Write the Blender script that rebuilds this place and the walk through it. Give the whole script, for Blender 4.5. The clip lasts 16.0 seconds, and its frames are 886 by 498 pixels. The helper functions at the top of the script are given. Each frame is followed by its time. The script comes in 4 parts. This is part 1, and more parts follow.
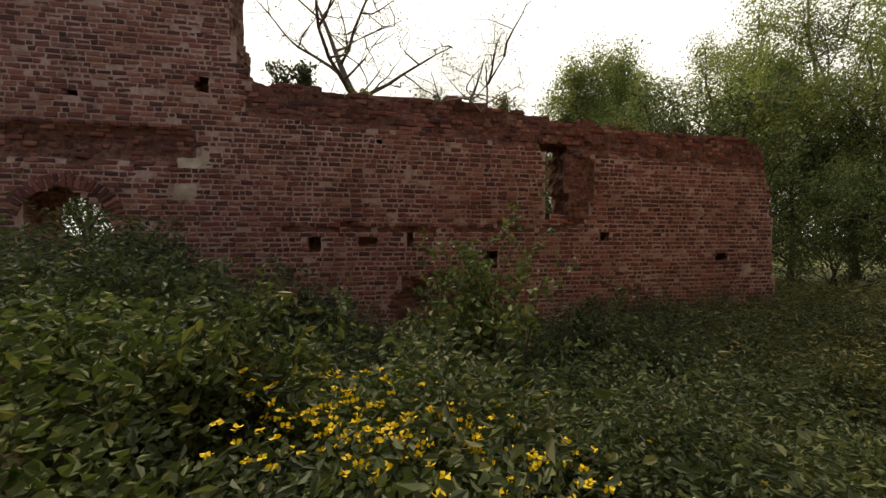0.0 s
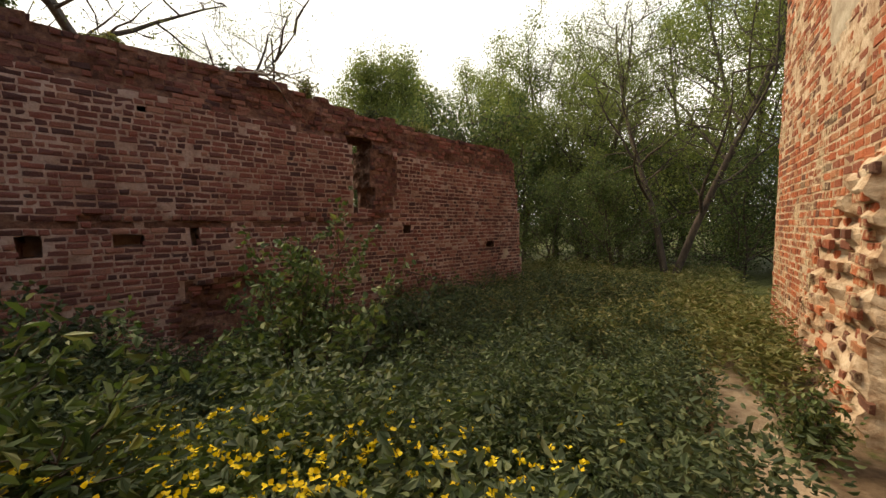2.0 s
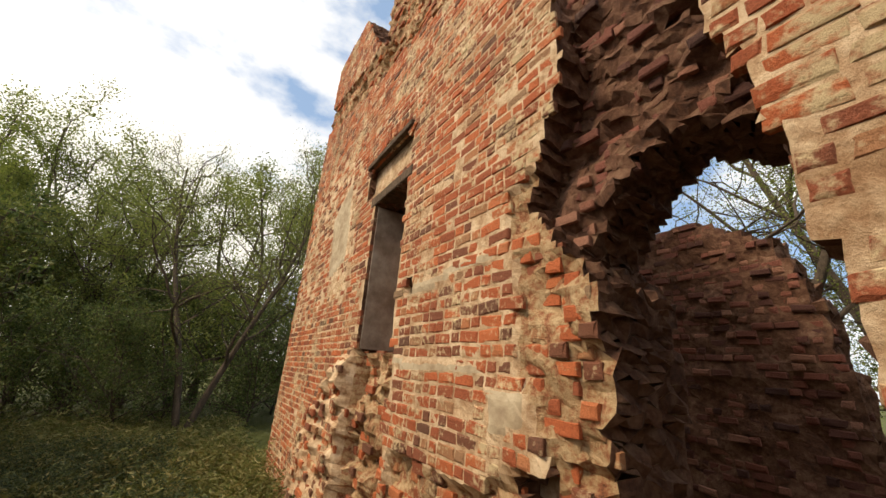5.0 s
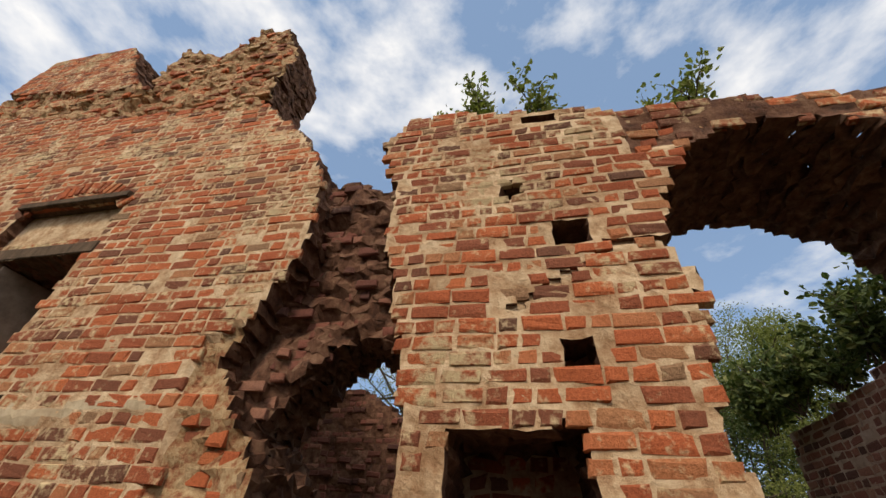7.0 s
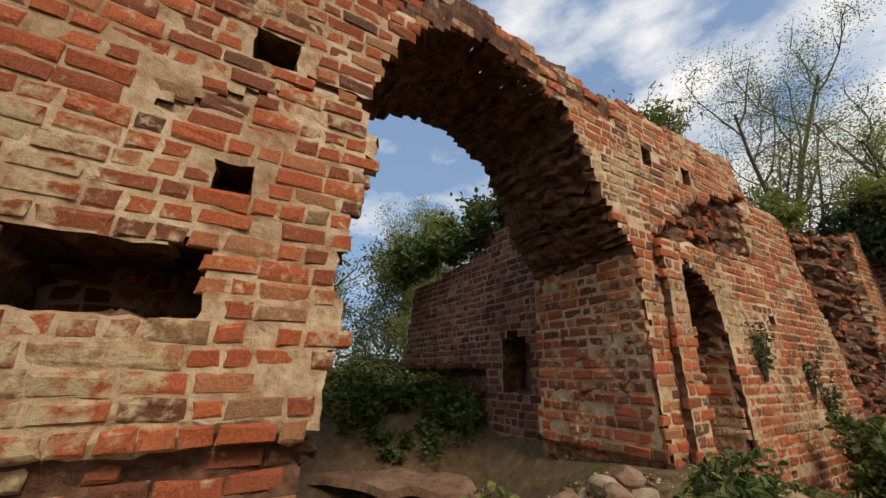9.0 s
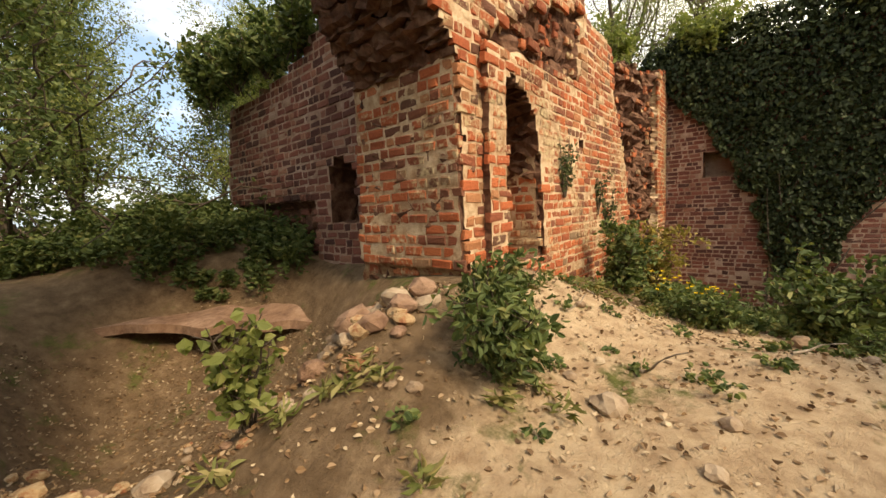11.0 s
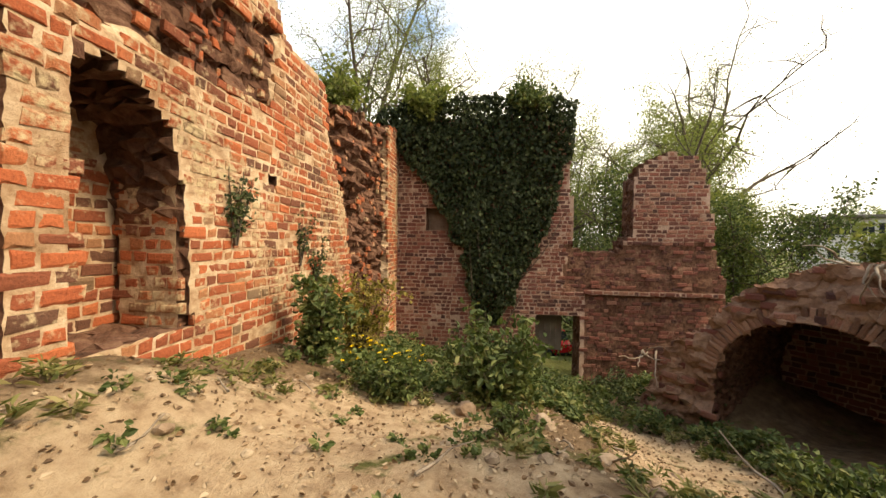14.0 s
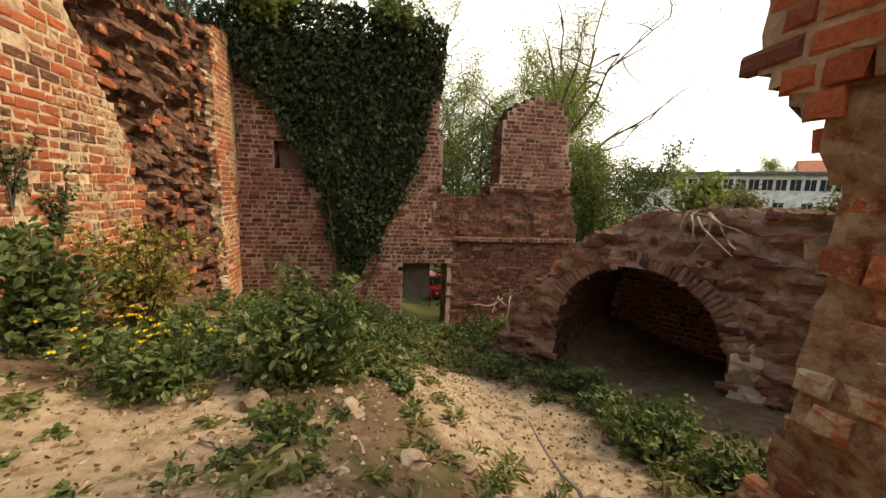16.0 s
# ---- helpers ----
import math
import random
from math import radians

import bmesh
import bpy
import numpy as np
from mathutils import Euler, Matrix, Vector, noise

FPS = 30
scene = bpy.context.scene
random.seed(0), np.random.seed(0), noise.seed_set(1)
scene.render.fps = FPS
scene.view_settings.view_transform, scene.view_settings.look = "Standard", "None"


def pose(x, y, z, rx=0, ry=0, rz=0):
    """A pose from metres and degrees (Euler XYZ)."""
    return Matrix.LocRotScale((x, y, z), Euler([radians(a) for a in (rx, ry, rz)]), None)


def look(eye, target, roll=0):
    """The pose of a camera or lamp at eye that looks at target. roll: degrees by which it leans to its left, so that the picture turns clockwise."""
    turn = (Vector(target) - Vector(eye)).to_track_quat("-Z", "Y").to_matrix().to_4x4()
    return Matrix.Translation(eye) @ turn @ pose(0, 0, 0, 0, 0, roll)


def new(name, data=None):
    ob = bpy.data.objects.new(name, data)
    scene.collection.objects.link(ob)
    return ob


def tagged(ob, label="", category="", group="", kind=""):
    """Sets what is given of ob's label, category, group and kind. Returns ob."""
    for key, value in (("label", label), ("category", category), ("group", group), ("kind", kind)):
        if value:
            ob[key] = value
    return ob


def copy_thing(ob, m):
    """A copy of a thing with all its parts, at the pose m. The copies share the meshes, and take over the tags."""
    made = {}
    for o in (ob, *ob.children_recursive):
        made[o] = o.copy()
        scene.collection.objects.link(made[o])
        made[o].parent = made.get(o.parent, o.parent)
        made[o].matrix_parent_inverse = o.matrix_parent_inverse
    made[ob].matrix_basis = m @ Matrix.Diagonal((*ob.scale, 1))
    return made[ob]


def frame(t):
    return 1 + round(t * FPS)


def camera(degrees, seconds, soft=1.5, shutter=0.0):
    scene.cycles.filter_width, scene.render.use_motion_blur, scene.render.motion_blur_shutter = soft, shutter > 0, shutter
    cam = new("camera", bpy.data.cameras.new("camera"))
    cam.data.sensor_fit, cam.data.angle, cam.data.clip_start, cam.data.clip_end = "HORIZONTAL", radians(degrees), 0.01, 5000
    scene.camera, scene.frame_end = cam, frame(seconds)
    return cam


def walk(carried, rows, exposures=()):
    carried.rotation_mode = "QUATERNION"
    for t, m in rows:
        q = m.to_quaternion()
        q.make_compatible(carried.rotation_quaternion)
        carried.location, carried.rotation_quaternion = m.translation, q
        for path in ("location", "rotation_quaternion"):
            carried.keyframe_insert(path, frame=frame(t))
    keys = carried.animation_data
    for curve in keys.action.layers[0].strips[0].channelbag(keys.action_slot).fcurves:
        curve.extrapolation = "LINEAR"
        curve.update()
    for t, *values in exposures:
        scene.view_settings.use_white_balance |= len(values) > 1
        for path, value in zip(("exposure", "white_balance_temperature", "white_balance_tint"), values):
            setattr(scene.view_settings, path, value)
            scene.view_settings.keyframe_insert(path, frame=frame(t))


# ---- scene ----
cam = camera(99.6, 16.0)
METRES, EYE, TILT, LEAN, TURN = 7.0, 1.5, -2.0, 0.0, -25.0
ROWS = [
    (0.0, 0.0, 0.0, 0.0, 0.0, 0.0, -0.0),
    (0.5, -0.0106, 0.0136, 0.0013, -4.68, -0.55, -0.28),
    (1.0, -0.034, 0.029, 0.0046, -14.97, -1.29, 0.96),
    (1.5, -0.0528, 0.0366, 0.0098, -24.39, -2.36, 0.48),
    (2.0, -0.0719, 0.029, 0.0141, -31.91, -1.99, 1.51),
    (2.5, -0.0941, 0.0219, 0.0314, -42.5, -1.1, 0.46),
    (3.0, -0.1231, 0.0341, 0.0407, -58.52, 0.05, 0.66),
    (3.5, -0.1517, 0.0259, 0.0572, -71.88, 2.49, 1.01),
    (6.0, -0.3055, 0.0549, 0.1333, -118.59, 28.17, -3.03),
    (6.5, -0.3234, 0.0658, 0.1472, -132.73, 33.33, -2.82),
    (7.0, -0.3256, 0.0763, 0.1569, -143.56, 37.1, -1.9),
    (7.5, -0.3245, 0.0802, 0.1598, -155.43, 37.6, -1.09),
    (8.0, -0.3256, 0.0736, 0.1591, -170.73, 32.64, -0.8),
    (8.5, -0.3467, 0.0616, 0.1541, -179.64, 25.59, -1.96),
    (9.0, -0.3725, 0.0452, 0.1485, -186.01, 16.31, -0.71),
    (11.5, -0.5122, -0.0282, 0.1225, -210.55, -9.36, -0.55),
    (12.0, -0.5463, -0.0392, 0.128, -217.98, -6.67, -1.99),
    (12.5, -0.5796, -0.0384, 0.133, -223.41, -3.93, -1.12),
    (13.0, -0.6188, -0.0299, 0.1387, -226.64, -1.35, -3.21),
    (13.5, -0.655, -0.0286, 0.1405, -233.32, -2.94, -2.54),
    (14.0, -0.7012, -0.0308, 0.1448, -238.66, -1.87, -2.72),
    (14.5, -0.7382, -0.026, 0.1476, -243.49, -4.19, -2.4),
    (15.0, -0.7813, -0.0109, 0.1487, -246.04, -5.14, -3.9),
    (15.5, -0.8201, -0.0009, 0.1455, -250.59, -8.09, -3.01),
    (16.0, -0.8673, 0.0083, 0.1396, -255.28, -9.12, -4.23),
]
walk(cam, [(t, pose(0, 0, EYE, TILT, LEAN, TURN) @ pose(METRES * x, METRES * y, METRES * z, 90 + pitch, roll, yaw)) for t, x, y, z, yaw, pitch, roll in ROWS],
     exposures=[(0.0, -0.3, 7200, 10), (1.5, -0.15, 7200, 10), (3.5, 0.05, 7600, 10), (6.0, -0.45, 6900, 11), (9.0, -0.68, 6700, 11), (11.5, 0.4, 8000, 10), (12.5, 0.42, 8000, 10), (14.0, 0.28, 7800, 10), (15.0, 0.15, 7700, 10), (16.0, 0.05, 7600, 10)])

# ---- sky and sun ----
SUN_AZ, SUN_EL = 82.0, 46.0   # degrees from +x towards +y
world = bpy.data.worlds.new("sky")
scene.world = world
world.use_nodes = True
wn, wl = world.node_tree.nodes, world.node_tree.links
wn.clear()
w_out = wn.new("ShaderNodeOutputWorld")
w_bg = wn.new("ShaderNodeBackground")
w_sky = wn.new("ShaderNodeTexSky")
w_sky.sky_type, w_sky.sun_disc = "NISHITA", False
w_sky.sun_elevation, w_sky.sun_rotation = radians(SUN_EL), radians(90 - SUN_AZ)
w_co = wn.new("ShaderNodeTexCoord")
w_map = wn.new("ShaderNodeMapping")
w_map.inputs["Scale"].default_value = (1.6, 1.6, 3.4)
w_noise = wn.new("ShaderNodeTexNoise")
w_noise.inputs["Scale"].default_value, w_noise.inputs["Detail"].default_value = 2.3, 7
w_noise.inputs["Roughness"].default_value = 0.56
w_sep = wn.new("ShaderNodeSeparateXYZ")
w_y = wn.new("ShaderNodeMath"); w_y.operation = "MULTIPLY_ADD"      # more cloud towards the sun's side
w_y.inputs[1].default_value, w_y.inputs[2].default_value = 0.26, 0.10
w_add = wn.new("ShaderNodeMath"); w_add.operation = "ADD"
w_low = wn.new("ShaderNodeMath"); w_low.operation = "MULTIPLY_ADD"  # and towards the horizon
w_low.inputs[1].default_value, w_low.inputs[2].default_value = -0.20, 0.12
w_add2 = wn.new("ShaderNodeMath"); w_add2.operation = "ADD"
w_ramp = wn.new("ShaderNodeValToRGB")
w_ramp.color_ramp.elements[0].position, w_ramp.color_ramp.elements[1].position = 0.42, 0.66
w_mix = wn.new("ShaderNodeMix"); w_mix.data_type = "RGBA"
w_mix.inputs[7].default_value = (11.5, 11.5, 11.4, 1)
wl.new(w_co.outputs["Generated"], w_map.inputs["Vector"])
wl.new(w_map.outputs["Vector"], w_noise.inputs["Vector"])
wl.new(w_co.outputs["Generated"], w_sep.inputs["Vector"])
wl.new(w_sep.outputs["Y"], w_y.inputs[0])
wl.new(w_sep.outputs["Z"], w_low.inputs[0])
wl.new(w_noise.outputs["Fac"], w_add.inputs[0])
wl.new(w_y.outputs[0], w_add.inputs[1])
wl.new(w_add.outputs[0], w_add2.inputs[0])
wl.new(w_low.outputs[0], w_add2.inputs[1])
wl.new(w_add2.outputs[0], w_ramp.inputs["Fac"])
wl.new(w_ramp.outputs["Color"], w_mix.inputs[0])
w_haze = wn.new("ShaderNodeMix"); w_haze.data_type = "RGBA"
w_haze.inputs[0].default_value, w_haze.inputs[7].default_value = 0.42, (4.8, 7.4, 11.6, 1)
wl.new(w_sky.outputs["Color"], w_haze.inputs[6])
wl.new(w_haze.outputs[2], w_mix.inputs[6])
wl.new(w_mix.outputs[2], w_bg.inputs["Color"])
w_bg.inputs["Strength"].default_value = 0.14
wl.new(w_bg.outputs[0], w_out.inputs[0])

sun = new("sun", bpy.data.lights.new("sun", "SUN"))
sun.data.energy, sun.data.angle, sun.data.color = 3.6, radians(12), (1.0, 0.84, 0.64)
sun_way = Vector((math.cos(radians(SUN_AZ)) * math.cos(radians(SUN_EL)), math.sin(radians(SUN_AZ)) * math.cos(radians(SUN_EL)), math.sin(radians(SUN_EL))))
sun.matrix_world = look(tuple(sun_way * 60), (0, 0, 0))


# ---- materials ----
def node_mat(name, rough=0.9):
    m = bpy.data.materials.new(name)
    m.use_nodes = True
    n, l = m.node_tree.nodes, m.node_tree.links
    b = n["Principled BSDF"]
    b.inputs["Roughness"].default_value = rough
    b.inputs["Specular IOR Level"].default_value = 0.25
    return m, n, l, b


def ramp(n, l, fac, stops):
    r = n.new("ShaderNodeValToRGB")
    e = r.color_ramp.elements
    while len(e) < len(stops):
        e.new(0.5)
    for el, (p, c) in zip(e, stops):
        el.position, el.color = p, (*c, 1)
    l.new(fac, r.inputs["Fac"])
    return r.outputs["Color"]


def noise_fac(n, l, scale, detail=6, rough=0.6, stretch=None):
    g = n.new("ShaderNodeNewGeometry")
    t = n.new("ShaderNodeTexNoise")
    t.inputs["Scale"].default_value, t.inputs["Detail"].default_value, t.inputs["Roughness"].default_value = scale, detail, rough
    if stretch:
        mp = n.new("ShaderNodeMapping")
        mp.inputs["Scale"].default_value = stretch
        l.new(g.outputs["Position"], mp.inputs["Vector"])
        l.new(mp.outputs["Vector"], t.inputs["Vector"])
    else:
        l.new(g.outputs["Position"], t.inputs["Vector"])
    return t.outputs["Fac"]


def blend(n, l, fac, a, b, mode="MIX"):
    m = n.new("ShaderNodeMix")
    m.data_type, m.blend_type = "RGBA", mode
    for sock, v in ((m.inputs[0], fac), (m.inputs[6], a), (m.inputs[7], b)):
        if isinstance(v, (int, float)):
            sock.default_value = v
        elif isinstance(v, tuple):
            sock.default_value = (*v, 1)
        else:
            l.new(v, sock)
    return m.outputs[2]


def mask(n, l, fac, lo, hi):
    r = n.new("ShaderNodeMapRange")
    r.inputs["From Min"].default_value, r.inputs["From Max"].default_value = lo, hi
    l.new(fac, r.inputs["Value"])
    return r.outputs["Result"]


def bump(n, l, b, fac, strength, dist=0.02):
    u = n.new("ShaderNodeBump")
    u.inputs["Strength"].default_value, u.inputs["Distance"].default_value = strength, dist
    l.new(fac, u.inputs["Height"])
    l.new(u.outputs["Normal"], b.inputs["Normal"])


def brick_mat(name, stops, lime, lime_at, grime, pieces):
    """Fired brick: each piece its own tone, lime smears in patches, grain and soot."""
    m, n, l, b = node_mat(name, 0.92)
    if pieces:
        rnd = n.new("ShaderNodeObjectInfo").outputs["Random"]
    else:
        rnd = n.new("ShaderNodeNewGeometry").outputs["Random Per Island"]
    base = ramp(n, l, rnd, stops)
    grain = noise_fac(n, l, 55, 5, 0.7)
    base = blend(n, l, 0.55, base, ramp(n, l, grain, [(0.3, (0.35, 0.3, 0.28)), (0.55, (1, 1, 1)), (0.8, (1.25, 1.15, 1.05))]), "MULTIPLY")
    patch = noise_fac(n, l, 1.1, 9, 0.68)
    smear = noise_fac(n, l, 16, 5, 0.6)
    add = n.new("ShaderNodeMath"); add.operation = "MULTIPLY_ADD"
    l.new(smear, add.inputs[0]); add.inputs[1].default_value = 0.55
    l.new(patch, add.inputs[2])
    base = blend(n, l, mask(n, l, add.outputs[0], lime_at, lime_at + 0.12), base, lime)
    soot = noise_fac(n, l, 0.55, 6, 0.6)
    base = blend(n, l, mask(n, l, soot, 0.5, 0.75), base, blend(n, l, 0.7, base, grime, "MULTIPLY"))
    l.new(base, b.inputs["Base Color"])
    bump(n, l, b, grain, 0.7, 0.02)
    return m


def mortar_mat(name, stops, scale=7.0, strength=0.9):
    m, n, l, b = node_mat(name, 0.95)
    f = noise_fac(n, l, scale, 9, 0.7)
    c = ramp(n, l, f, stops)
    c = blend(n, l, mask(n, l, noise_fac(n, l, 1.3, 4), 0.42, 0.68), c, blend(n, l, 0.8, c, (0.55, 0.45, 0.38), "MULTIPLY"))
    l.new(c, b.inputs["Base Color"])
    bump(n, l, b, f, strength, 0.04)
    return m


WARM = [(0.0, (0.15, 0.075, 0.05)), (0.2, (0.27, 0.09, 0.05)), (0.5, (0.42, 0.115, 0.05)), (0.75, (0.52, 0.155, 0.065)), (0.93, (0.42, 0.2, 0.1)), (1.0, (0.24, 0.16, 0.1))]
DARK = [(0.0, (0.085, 0.045, 0.04)), (0.35, (0.17, 0.07, 0.055)), (0.7, (0.25, 0.095, 0.07)), (0.95, (0.33, 0.17, 0.12))]
DUST = [(0.0, (0.16, 0.09, 0.06)), (0.5, (0.28, 0.16, 0.11)), (1.0, (0.37, 0.23, 0.16))]
LIME = (0.62, 0.50, 0.31)
M_BRICK = brick_mat("fired_brick", WARM, LIME, 0.805, (0.4, 0.34, 0.3), False)
M_BRICK_P = brick_mat("fired_brick_single", WARM, LIME, 0.805, (0.4, 0.34, 0.3), True)
M_BRICK_D = brick_mat("weathered_brick", DARK, (0.32, 0.24, 0.19), 0.93, (0.4, 0.36, 0.36), False)
M_BRICK_DP = brick_mat("weathered_brick_single", DARK, (0.32, 0.24, 0.19), 0.93, (0.4, 0.36, 0.36), True)
M_MORTAR = mortar_mat("lime_mortar", [(0.28, (0.28, 0.15, 0.08)), (0.43, (0.5, 0.34, 0.21)), (0.6, (0.7, 0.56, 0.39)), (0.82, (0.52, 0.3, 0.18))])
M_BRICK_DUST = brick_mat("dusty_brick_single", DUST, (0.3, 0.22, 0.16), 0.85, (0.5, 0.45, 0.4), True)
# dark brown broken core, with the shade of reveals and soffits in its colour
M_SIDE = mortar_mat("broken_core_shaded", [(0.3, (0.05, 0.03, 0.022)), (0.48, (0.15, 0.075, 0.05)), (0.65, (0.25, 0.15, 0.1)), (0.8, (0.36, 0.26, 0.17))], 8.0, 1.0)
M_MORTAR_D = mortar_mat("old_mortar", [(0.25, (0.16, 0.10, 0.08)), (0.45, (0.4, 0.28, 0.22)), (0.75, (0.55, 0.42, 0.34))])
M_RUBBLE = mortar_mat("rubble_core", [(0.3, (0.10, 0.055, 0.035)), (0.4, (0.32, 0.13, 0.07)), (0.5, (0.44, 0.3, 0.17)), (0.62, (0.56, 0.43, 0.27)), (0.7, (0.38, 0.14, 0.07))], 11.0, 1.0)
M_RUBBLE_D = mortar_mat("dusty_rubble", [(0.3, (0.15, 0.085, 0.06)), (0.5, (0.30, 0.19, 0.13)), (0.75, (0.42, 0.29, 0.21))], 7.0, 1.0)
M_PLASTER = mortar_mat("old_plaster", [(0.3, (0.36, 0.28, 0.2)), (0.5, (0.5, 0.42, 0.3)), (0.75, (0.6, 0.52, 0.4))], 4.0, 0.5)
M_GREYPLASTER = mortar_mat("grey_plaster", [(0.3, (0.22, 0.18, 0.15)), (0.6, (0.36, 0.31, 0.26)), (0.8, (0.45, 0.4, 0.33))], 4.0, 0.5)
M_STONE = mortar_mat("field_stone", [(0.3, (0.2, 0.14, 0.1)), (0.5, (0.36, 0.28, 0.2)), (0.75, (0.5, 0.42, 0.33))], 9.0, 0.6)
M_WHITE = mortar_mat("white_render", [(0.3, (0.7, 0.7, 0.7)), (0.7, (0.8, 0.8, 0.78))], 3.0, 0.1)


def ground_mat():
    m, n, l, b = node_mat("earth", 0.97)
    f = noise_fac(n, l, 6, 9, 0.65)
    sand = ramp(n, l, f, [(0.3, (0.30, 0.2, 0.12)), (0.5, (0.50, 0.37, 0.24)), (0.7, (0.62, 0.49, 0.33))])
    soil = ramp(n, l, f, [(0.3, (0.10, 0.065, 0.035)), (0.55, (0.2, 0.135, 0.08)), (0.8, (0.33, 0.24, 0.15))])
    grass = ramp(n, l, noise_fac(n, l, 9, 8, 0.7), [(0.3, (0.05, 0.06, 0.015)), (0.6, (0.13, 0.14, 0.04)), (0.8, (0.24, 0.2, 0.08))])
    at = n.new("ShaderNodeAttribute"); at.attribute_name = "bare"
    edge = n.new("ShaderNodeMath"); edge.operation = "MULTIPLY_ADD"
    l.new(noise_fac(n, l, 2.2, 8, 0.7), edge.inputs[0]); edge.inputs[1].default_value = 0.9
    l.new(at.outputs["Fac"], edge.inputs[2])
    c = blend(n, l, mask(n, l, edge.outputs[0], 0.72, 0.98), soil, sand)
    gr = blend(n, l, mask(n, l, noise_fac(n, l, 1.7, 6, 0.7), 0.56, 0.66), c, grass)
    far = n.new("ShaderNodeAttribute"); far.attribute_name = "meadow"
    c = blend(n, l, far.outputs["Fac"], gr, grass)
    l.new(c, b.inputs["Base Color"])
    bump(n, l, b, noise_fac(n, l, 22, 8, 0.75), 0.9, 0.05)
    return m


def leaf_mat(name, stops, glow=0.24):
    m, n, l, b = node_mat(name, 0.6)
    c = ramp(n, l, n.new("ShaderNodeNewGeometry").outputs["Random Per Island"], stops)
    l.new(c, b.inputs["Base Color"])
    tr = n.new("ShaderNodeBsdfTranslucent")
    l.new(blend(n, l, 1.0, c, (1.2, 1.35, 0.75), "MULTIPLY"), tr.inputs["Color"])
    mx = n.new("ShaderNodeMixShader")
    mx.inputs[0].default_value = glow
    l.new(b.outputs[0], mx.inputs[1]); l.new(tr.outputs[0], mx.inputs[2])
    l.new(mx.outputs[0], n["Material Output"].inputs["Surface"])
    return m


M_EARTH = ground_mat()
M_HERB = leaf_mat("herb_leaf", [(0.0, (0.035, 0.052, 0.026)), (0.5, (0.07, 0.095, 0.042)), (0.85, (0.115, 0.14, 0.062)), (1.0, (0.19, 0.2, 0.09))])
M_BUSH = leaf_mat("bush_leaf", [(0.0, (0.045, 0.07, 0.024)), (0.5, (0.09, 0.128, 0.042)), (0.88, (0.155, 0.19, 0.065)), (1.0, (0.25, 0.25, 0.1))])
M_IVY = leaf_mat("ivy_leaf", [(0.0, (0.018, 0.028, 0.012)), (0.6, (0.035, 0.05, 0.02)), (0.92, (0.06, 0.08, 0.03)), (1.0, (0.12, 0.14, 0.06))], 0.12)
M_TREE = leaf_mat("tree_leaf", [(0.0, (0.12, 0.14, 0.045)), (0.5, (0.2, 0.23, 0.07)), (1.0, (0.3, 0.32, 0.11))], 0.42)
M_SPRING = leaf_mat("spring_leaf", [(0.0, (0.12, 0.15, 0.045)), (0.6, (0.2, 0.23, 0.07)), (1.0, (0.3, 0.3, 0.11))], 0.4)
M_DRYLEAF = leaf_mat("yellowish_leaf", [(0.0, (0.14, 0.13, 0.03)), (0.6, (0.28, 0.23, 0.05)), (1.0, (0.36, 0.28, 0.09))])
M_GRASS = leaf_mat("grass_blade", [(0.0, (0.1, 0.12, 0.03)), (0.6, (0.2, 0.2, 0.07)), (1.0, (0.33, 0.28, 0.13))])
M_PETAL = leaf_mat("yellow_petal", [(0.0, (0.75, 0.5, 0.01)), (1.0, (0.9, 0.68, 0.03))], 0.2)


def bark_mat(name, a, c2):
    m, n, l, b = node_mat(name, 0.95)
    f = noise_fac(n, l, 9, 8, 0.7, (1, 1, 0.25))
    l.new(ramp(n, l, f, [(0.35, a), (0.7, c2)]), b.inputs["Base Color"])
    bump(n, l, b, f, 0.8, 0.03)
    return m


M_BARK = bark_mat("bark", (0.045, 0.035, 0.028), (0.15, 0.115, 0.085))
M_ROOT = bark_mat("pale_root", (0.2, 0.16, 0.12), (0.45, 0.38, 0.3))
M_WOOD = bark_mat("old_timber", (0.05, 0.035, 0.025), (0.16, 0.11, 0.075))
M_RED, _n, _l, _b = node_mat("red_car_paint", 0.25); _b.inputs["Base Color"].default_value = (0.55, 0.02, 0.03, 1)
M_GLASS, _n, _l, _b = node_mat("dark_glass", 0.08); _b.inputs["Base Color"].default_value = (0.03, 0.035, 0.04, 1)
M_RUBBER, _n, _l, _b = node_mat("rubber", 0.8); _b.inputs["Base Color"].default_value = (0.02, 0.02, 0.02, 1)
M_TILE, _n, _l, _b = node_mat("red_roof", 0.8)
_l.new(ramp(_n, _l, noise_fac(_n, _l, 4), [(0.3, (0.25, 0.08, 0.05)), (0.7, (0.4, 0.16, 0.1))]), _b.inputs["Base Color"])
M_METAL, _n, _l, _b = node_mat("grey_sheet_metal", 0.5)
_l.new(ramp(_n, _l, noise_fac(_n, _l, 3), [(0.3, (0.1, 0.085, 0.07)), (0.7, (0.2, 0.17, 0.14))]), _b.inputs["Base Color"])


# ---- mesh helpers ----
def raw_mesh(name, verts, faces, mats, which=None):
    me = bpy.data.meshes.new(name)
    me.from_pydata(verts if isinstance(verts, list) else verts.tolist(), [], faces if isinstance(faces, list) else faces.tolist())
    for mt in (mats if isinstance(mats, (list, tuple)) else [mats]):
        me.materials.append(mt)
    if which is not None:
        me.polygons.foreach_set("material_index", np.asarray(which, dtype=np.int32))
    me.update()
    return me


